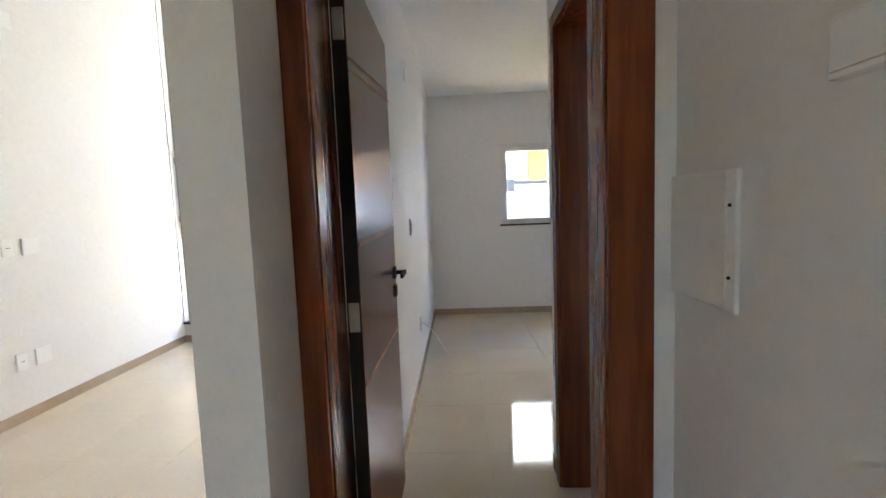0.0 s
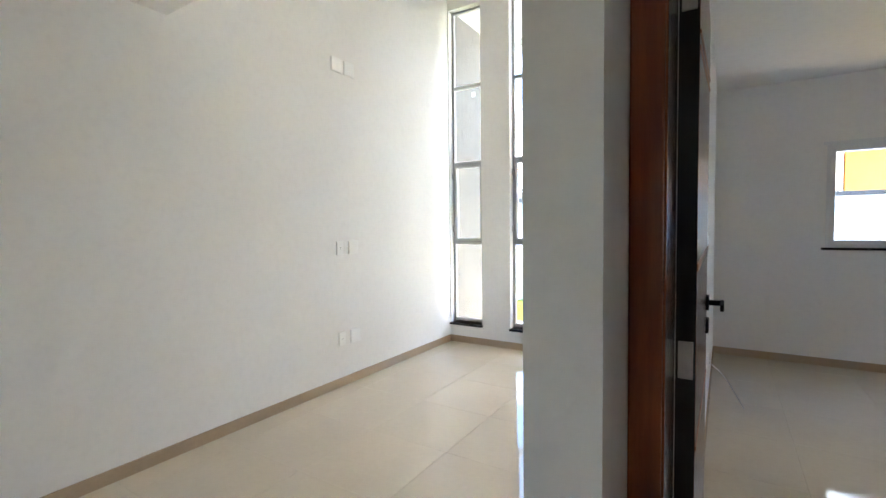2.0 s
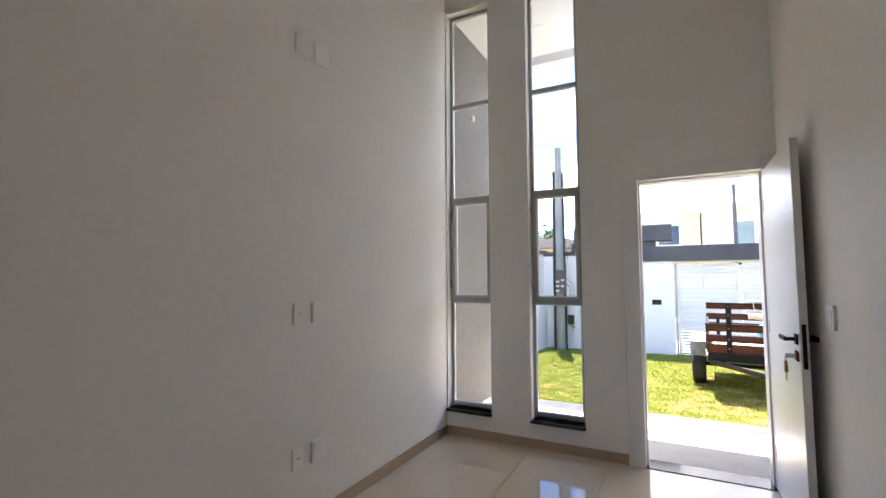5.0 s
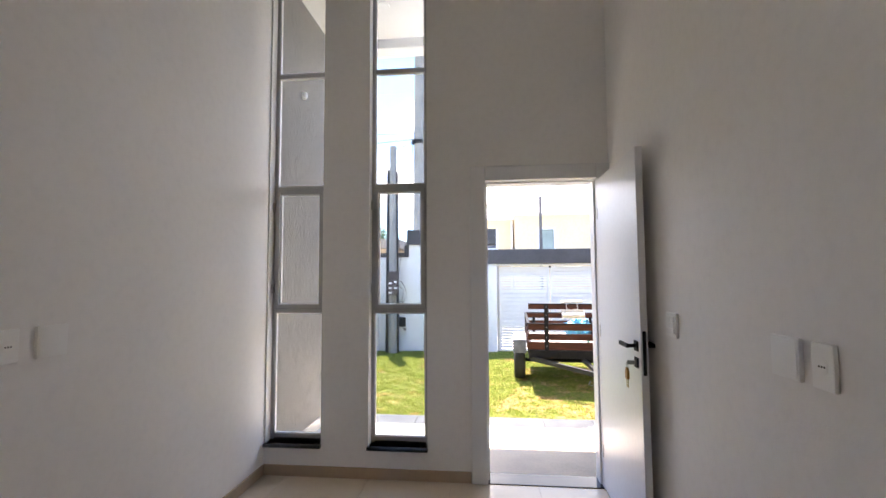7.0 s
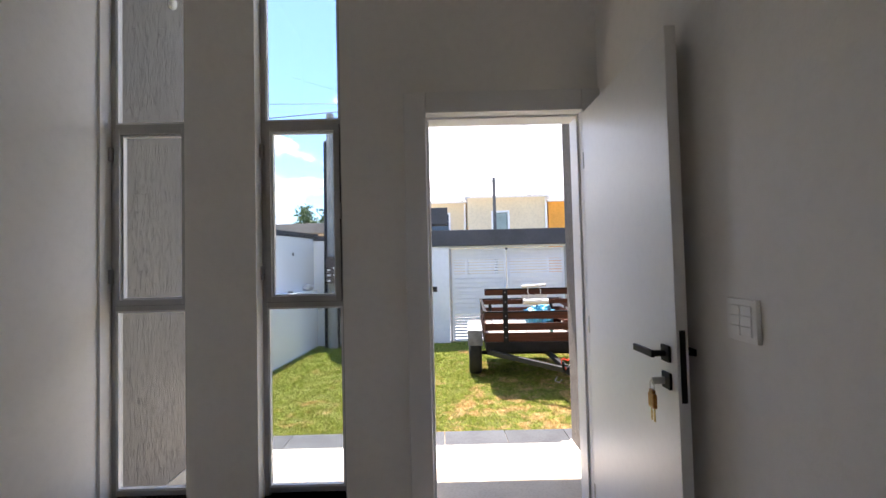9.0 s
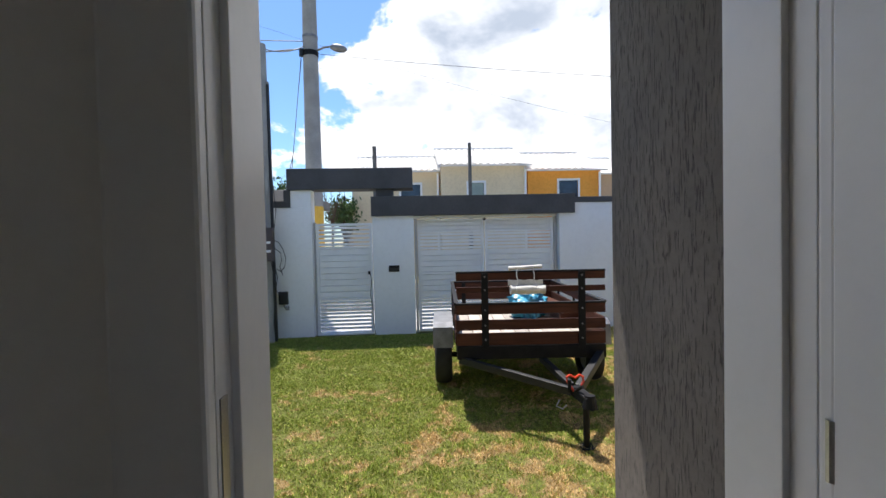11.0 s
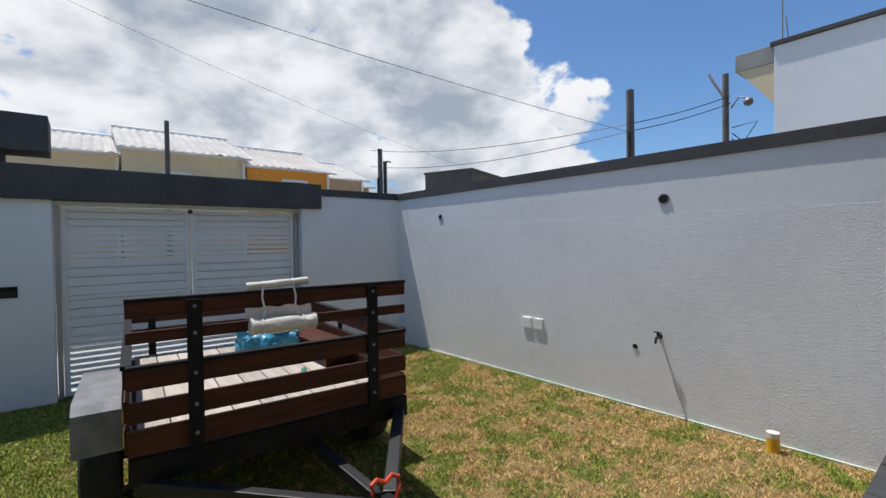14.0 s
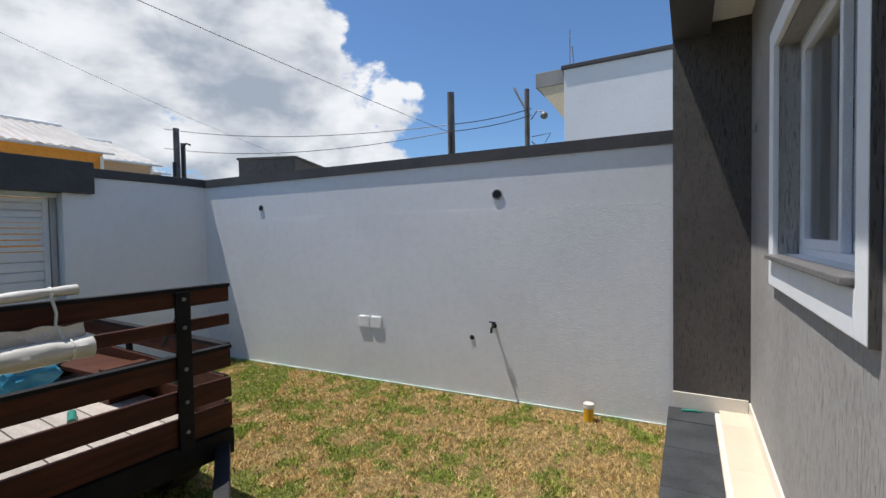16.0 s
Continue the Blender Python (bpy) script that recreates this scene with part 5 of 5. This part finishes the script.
bmesh.ops.create_uvsphere(lh, u_segments=12, v_segments=8, radius=0.09, matrix=Matrix.Translation((0, -0.42, 4.36)))
part("lamp_head", lh, GALV, p, "grey round lamp head", True)
rnd = random.Random(3)
for i in range(6):
    part("cable", tube(bmesh.new(), [(0.05, -0.1, 3.3 + 0.12 * i), (0.1, -0.3 - 0.05 * i, 3.2 + 0.15 * rnd.random() * i), (0.05, -0.2 + rnd.uniform(-0.3, 0.3), 2.9 + 0.1 * i), (0.0, -0.05, 3.2)], 0.012, 5), BLACK_PLASTIC, p)

# grey block behind the corner
gb2 = thing("rooftop_block", "small dark grey rendered flat-roofed outbuilding behind the wall", "outbuilding", pose(4.02, 11.66, -0.3, 0, 0, 22))
part("wall", boxm(0.0, 5.0, 0.0, 0.95, 0.0, 2.78, 0.01), UMBER, gb2)
part("roof", boxm(-0.02, 5.02, -0.02, 0.97, 2.78, 2.82, 0.01), UMBER, gb2)

# white neighbour building
nb = thing("neighbour_building", "white flat-roofed neighbour building with a projecting concrete slab", "building", pose(8.35, 2.0, -0.3))
part("wall", boxm(0.0, 8.0, -4.0, 6.5, 0.0, 4.9, 0.01), YARD_SMOOTH, nb)
part("roof", boxm(-0.04, 8.04, -4.04, 6.55, 4.9, 4.98, 0.01), CAP, nb)
part("slab", boxm(0.0, 8.0, 6.5, 7.1, 4.62, 4.93, 0.01), CONCRETE, nb, "projecting concrete slab")
sl = bmesh.new()
q = [sl.verts.new(c4) for c4 in ((0.02, 6.505, 3.9), (0.02, 6.505, 4.62), (0.02, 7.05, 4.62), (7.9, 6.505, 3.9), (7.9, 6.505, 4.62), (7.9, 7.05, 4.62))]
for idx in ((0, 1, 2), (3, 5, 4), (0, 2, 5, 3), (1, 4, 5, 2), (0, 3, 4, 1)):
    sl.faces.new([q[i] for i in idx])
part("bracket", sl, HOUSE_YELLOW, nb, "tan rendered underside")
part("antenna", joined(rod(bmesh.new(), (0.1, 6.4, 4.95), (0.1, 6.4, 5.75), 0.012), rod(bmesh.new(), (0.16, 6.33, 4.95), (0.14, 6.36, 5.4), 0.01)), CONCRETE, nb)


# houses across the street
def corrugated(x0, x1, y0, z0, y1, z1, pitch=0.28):
    bm = bmesh.new()
    n = int((x1 - x0) / pitch * 6)
    rows = []
    for t in (0.0, 1.0):
        rows.append([bm.verts.new((x0 + (x1 - x0) * i / n, y0 + (y1 - y0) * t, z0 + (z1 - z0) * t + 0.055 * abs(math.sin(math.pi * (x1 - x0) * i / n / pitch)))) for i in range(n + 1)])
    for i in range(n):
        bm.faces.new((rows[0][i], rows[0][i + 1], rows[1][i + 1], rows[1][i]))
    bmesh.ops.solidify(bm, geom=bm.faces[:], thickness=0.05)
    return bm


def row_house(label, x0, x1, y, eave, ridge, material, window=None, window_mat=DARK_GLASS, hip=False):
    """A row house with a front slope of white tiles; window is (x0, x1, z0, z1)."""
    h = thing("house", label, "house", pose((x0 + x1) / 2, y, -0.3), "row houses")
    c5 = (x0 + x1) / 2
    wall_bm = pierced(bmesh.new(), "x", x0 - c5, x1 - c5, 0.0, 0.2, 0.0, eave + 0.3, [(window[0] - c5, window[1] - c5, window[2] + 0.3, window[3] + 0.3)] if window else [])
    box(wall_bm, x0 - c5, x1 - c5, 0.21, 7.0, 0.0, eave + 0.28)
    part("wall", wall_bm, material, h)
    rf = part("roof", corrugated(x0 - c5 - 0.15, x1 - c5 + 0.15, -0.45, eave + 0.28, 3.3, ridge + 0.3), ROOF_WHITE, h, "white ribbed tile roof")
    part("ridge_cap", rod(bmesh.new(), (x0 - c5 - 0.15, 3.3, ridge + 0.33), (x1 - c5 + 0.15, 3.3, ridge + 0.33), 0.09, None, 8), ROOF_WHITE, rf)
    part("back_slope", corrugated(x0 - c5 - 0.15, x1 - c5 + 0.15, 3.3, ridge + 0.3, 7.2, eave + 0.28), ROOF_WHITE, rf)
    part("fascia", boxm(x0 - c5 - 0.15, x1 - c5 + 0.15, -0.44, -0.40, eave + 0.21, eave + 0.27, 0.004), ROOF_WHITE, h, "white fascia board")
    part("downpipe", rod(bmesh.new(), (x1 - c5 - 0.06, -0.06, 0.0), (x1 - c5 - 0.06, -0.06, eave + 0.2), 0.05, None, 10), PLASTIC, h, "white downpipe")
    if window:
        a, b, z0, z1 = window[0] - c5, window[1] - c5, window[2] + 0.3, window[3] + 0.3
        fr = bmesh.new()
        for r in ((a - 0.09, a, z0 - 0.09, z1 + 0.09), (b, b + 0.09, z0 - 0.09, z1 + 0.09), (a, b, z1, z1 + 0.09), (a, b, z0 - 0.09, z0)):
            box(fr, r[0], r[1], -0.03, 0.12, r[2], r[3], 0.004)
        wn = part("window", fr, WHITE_ALU, h)
        part("pane", boxm(a, (a + b) / 2, 0.08, 0.10, z0, z1), window_mat, wn)
        part("pane", boxm((a + b) / 2, b, 0.06, 0.08, z0, z1), window_mat, wn)
    return h


row_house("pale yellow row house with a white tile roof", -4.2, -0.35, 24.2, 4.30, 5.5, HOUSE_YELLOW, (-2.05, -1.20, 2.85, 3.72))
row_house("pale yellow row house with a white tile roof and pale window", -0.30, 3.41, 23.5, 4.42, 5.75, HOUSE_YELLOW, (0.88, 1.55, 2.75, 3.68), GREEN_GLASS)
row_house("orange row house with a white tile roof", 3.47, 6.70, 23.5, 4.18, 5.5, HOUSE_ORANGE, (4.85, 5.68, 2.8, 3.72))
row_house("tan row house with a white tile roof", 6.78, 8.75, 24.4, 4.12, 5.35, HOUSE_TAN)
row_house("small tan row house end with a white tile roof", 8.85, 9.7, 25.5, 4.0, 4.6, HOUSE_TAN)

low = thing("low_house", "low brown-roofed house behind the yard wall", "house", pose(-8.2, 16.5, -0.3))
part("wall", boxm(-3.5, 3.5, 0.0, 4.0, 0.0, 2.68, 0.01), HOUSE_TAN, low)
part("roof", boxm(-3.7, 3.7, -0.3, 4.2, 2.68, 2.98, 0.02), BROWN_ROOF, low)
part("vent", tube(bmesh.new(), [(1.1, -0.2, 2.96), (1.1, -0.2, 3.06), (1.3, -0.2, 3.08)], 0.05, 8), CONCRETE, low)

hut = thing("thatched_hut", "dark grey roofed hut far beyond the small gate", "hut", pose(-4.3, 27.0, -0.3))
part("wall", boxm(-0.8, 0.8, 0, 2.0, 0, 2.6, 0.01), HOUSE_TAN, hut)
cone = bmesh.new()
bmesh.ops.create_cone(cone, cap_ends=True, segments=14, radius1=1.6, radius2=0.5, depth=1.1, matrix=Matrix.Translation((0.3, 1.0, 3.1)))
part("roof", cone, CONCRETE, hut)


def tree(x, y, height, crown, count, seed, label, leafy=True):
    r = random.Random(seed)
    t = thing("tree", label, "tree", pose(x, y, -0.3))
    tr = bmesh.new()
    limbs = []
    stem = 1.0 if leafy else 0.45
    rod(tr, (0, 0, 0), (0.05, 0, height * 0.55), 0.14 * stem, 0.09 * stem, 10)
    for i in range(16):
        a = r.uniform(0, 6.28)
        s = Vector((0.05, 0, height * r.uniform(0.4, 0.58)))
        e = Vector((math.cos(a) * crown * r.uniform(0.4, 0.95), math.sin(a) * crown * r.uniform(0.4, 0.95), height * r.uniform(0.7, 1.0)))
        m2 = s.lerp(e, 0.5) + Vector((0, 0, 0.15))
        tube(tr, [s, m2, e], 0.03 * stem, 5)
        limbs.append((s, m2, e))
        if not leafy:
            for k4 in range(4):
                b0 = m2.lerp(e, r.random())
                tube(tr, [b0, b0 + Vector((r.uniform(-0.4, 0.4), r.uniform(-0.4, 0.4), r.uniform(0.1, 0.5)))], 0.006, 4)
    part("trunk", tr, BARK, t)
    if leafy:
        verts, faces = [], []
        for i in range(count):
            s, m2, e = r.choice(limbs)
            c6 = m2.lerp(e, r.uniform(0.2, 1.15)) + Vector([r.gauss(0, crown * 0.16) for _ in range(3)])
            q2 = Euler([r.uniform(0, 6.28) for _ in range(3)]).to_matrix()
            sz = r.uniform(0.05, 0.11)
            k5 = len(verts)
            verts += [tuple(c6 + q2 @ Vector(v2)) for v2 in ((-sz, 0, 0), (0, -sz * 0.5, 0.01), (sz, 0, 0), (0, sz * 0.5, 0.01))]
            faces.append((k5, k5 + 1, k5 + 2, k5 + 3))
        me = bpy.data.meshes.new("crown")
        me.from_pydata(verts, [], faces)
        me.materials.append(LEAF)
        ob = new("crown", me)
        ob.parent = t


tree(-7.6, 24.0, 4.3, 1.1, 3500, 1, "leafy green tree beyond the yard wall")
tree(-4.6, 24.5, 3.3, 0.9, 2500, 2, "small leafy green tree beyond the small gate")
tree(-7.2, 25.5, 4.6, 0.9, 0, 3, "bare branched tree beyond the yard wall", False)
tree(-5.0, 23.5, 4.0, 0.7, 0, 4, "bare branched tree beyond the small gate", False)

# ---- floor tiles, porch tiles and border slabs ----
floor_ob = solid("floor", boxm(XL, 2.6, BACK, BED_IN, -0.15, -0.004), GROUT, "polished beige porcelain tile floor", "floor", "structure")
PITCH = 0.59
tile_me = finish("tile", boxm(-PITCH / 2 + 0.0007, PITCH / 2 - 0.0007, -PITCH / 2 + 0.0007, PITCH / 2 - 0.0007, -0.010, 0.0, 0.0005), TILE)
for i in range(-6, 5):
    for j in range(-10, 5):
        x, y = -0.11 + PITCH * (i + 0.5), 3.12 + PITCH * (j + 0.5)
        if x - PITCH / 2 > 2.6 or x + PITCH / 2 < XL or y + PITCH / 2 < BACK or y - PITCH / 2 > BED_IN or (x < -0.9 and y - PITCH / 2 > YF):
            continue
        if y + PITCH / 2 > YF and x < -0.5:
            x1, y1 = max(x - PITCH / 2, XL), min(y + PITCH / 2, YF + 0.0)
            if y1 - (y - PITCH / 2) < 0.03:
                continue
            ob = new("tile", finish("tile", boxm(x - PITCH / 2 + 0.0007, min(x + PITCH / 2, -0.6) - 0.0012, y - PITCH / 2 + 0.0007, y1, -0.010, 0.0, 0.0005), TILE))
        else:
            ob = new("tile", tile_me)
            ob.location = (x, y, 0)
        ob.parent = floor_ob

porch_ob = solid("porch_floor", boxm(XL, 2.5, YO, 6.34, -0.06, -0.034), GROUT, "cream tiled porch floor with a dark slate border", "porch floor", "structure")
for i in range(10):
    x0 = XL + 0.575 * i + 0.0015
    for y0, y1 in ((YO, 5.52), (5.523, 6.095)):
        ob = new("tile", finish("tile", boxm(x0, x0 + 0.572, y0, y1, -0.034, -0.02, 0.0012), PORCH))
        ob.parent = porch_ob
x0 = XL
rs = random.Random(5)
while x0 < 2.49:
    x1 = min(x0 + rs.uniform(0.32, 0.5), 2.505)
    ob = new("border_slab", finish("border_slab", boxm(x0 + 0.002, x1 - 0.002, 6.10, 6.38, -0.045, -0.022 + rs.uniform(-0.002, 0.002), 0.003), STONE))
    ob.parent = porch_ob
    x0 = x1
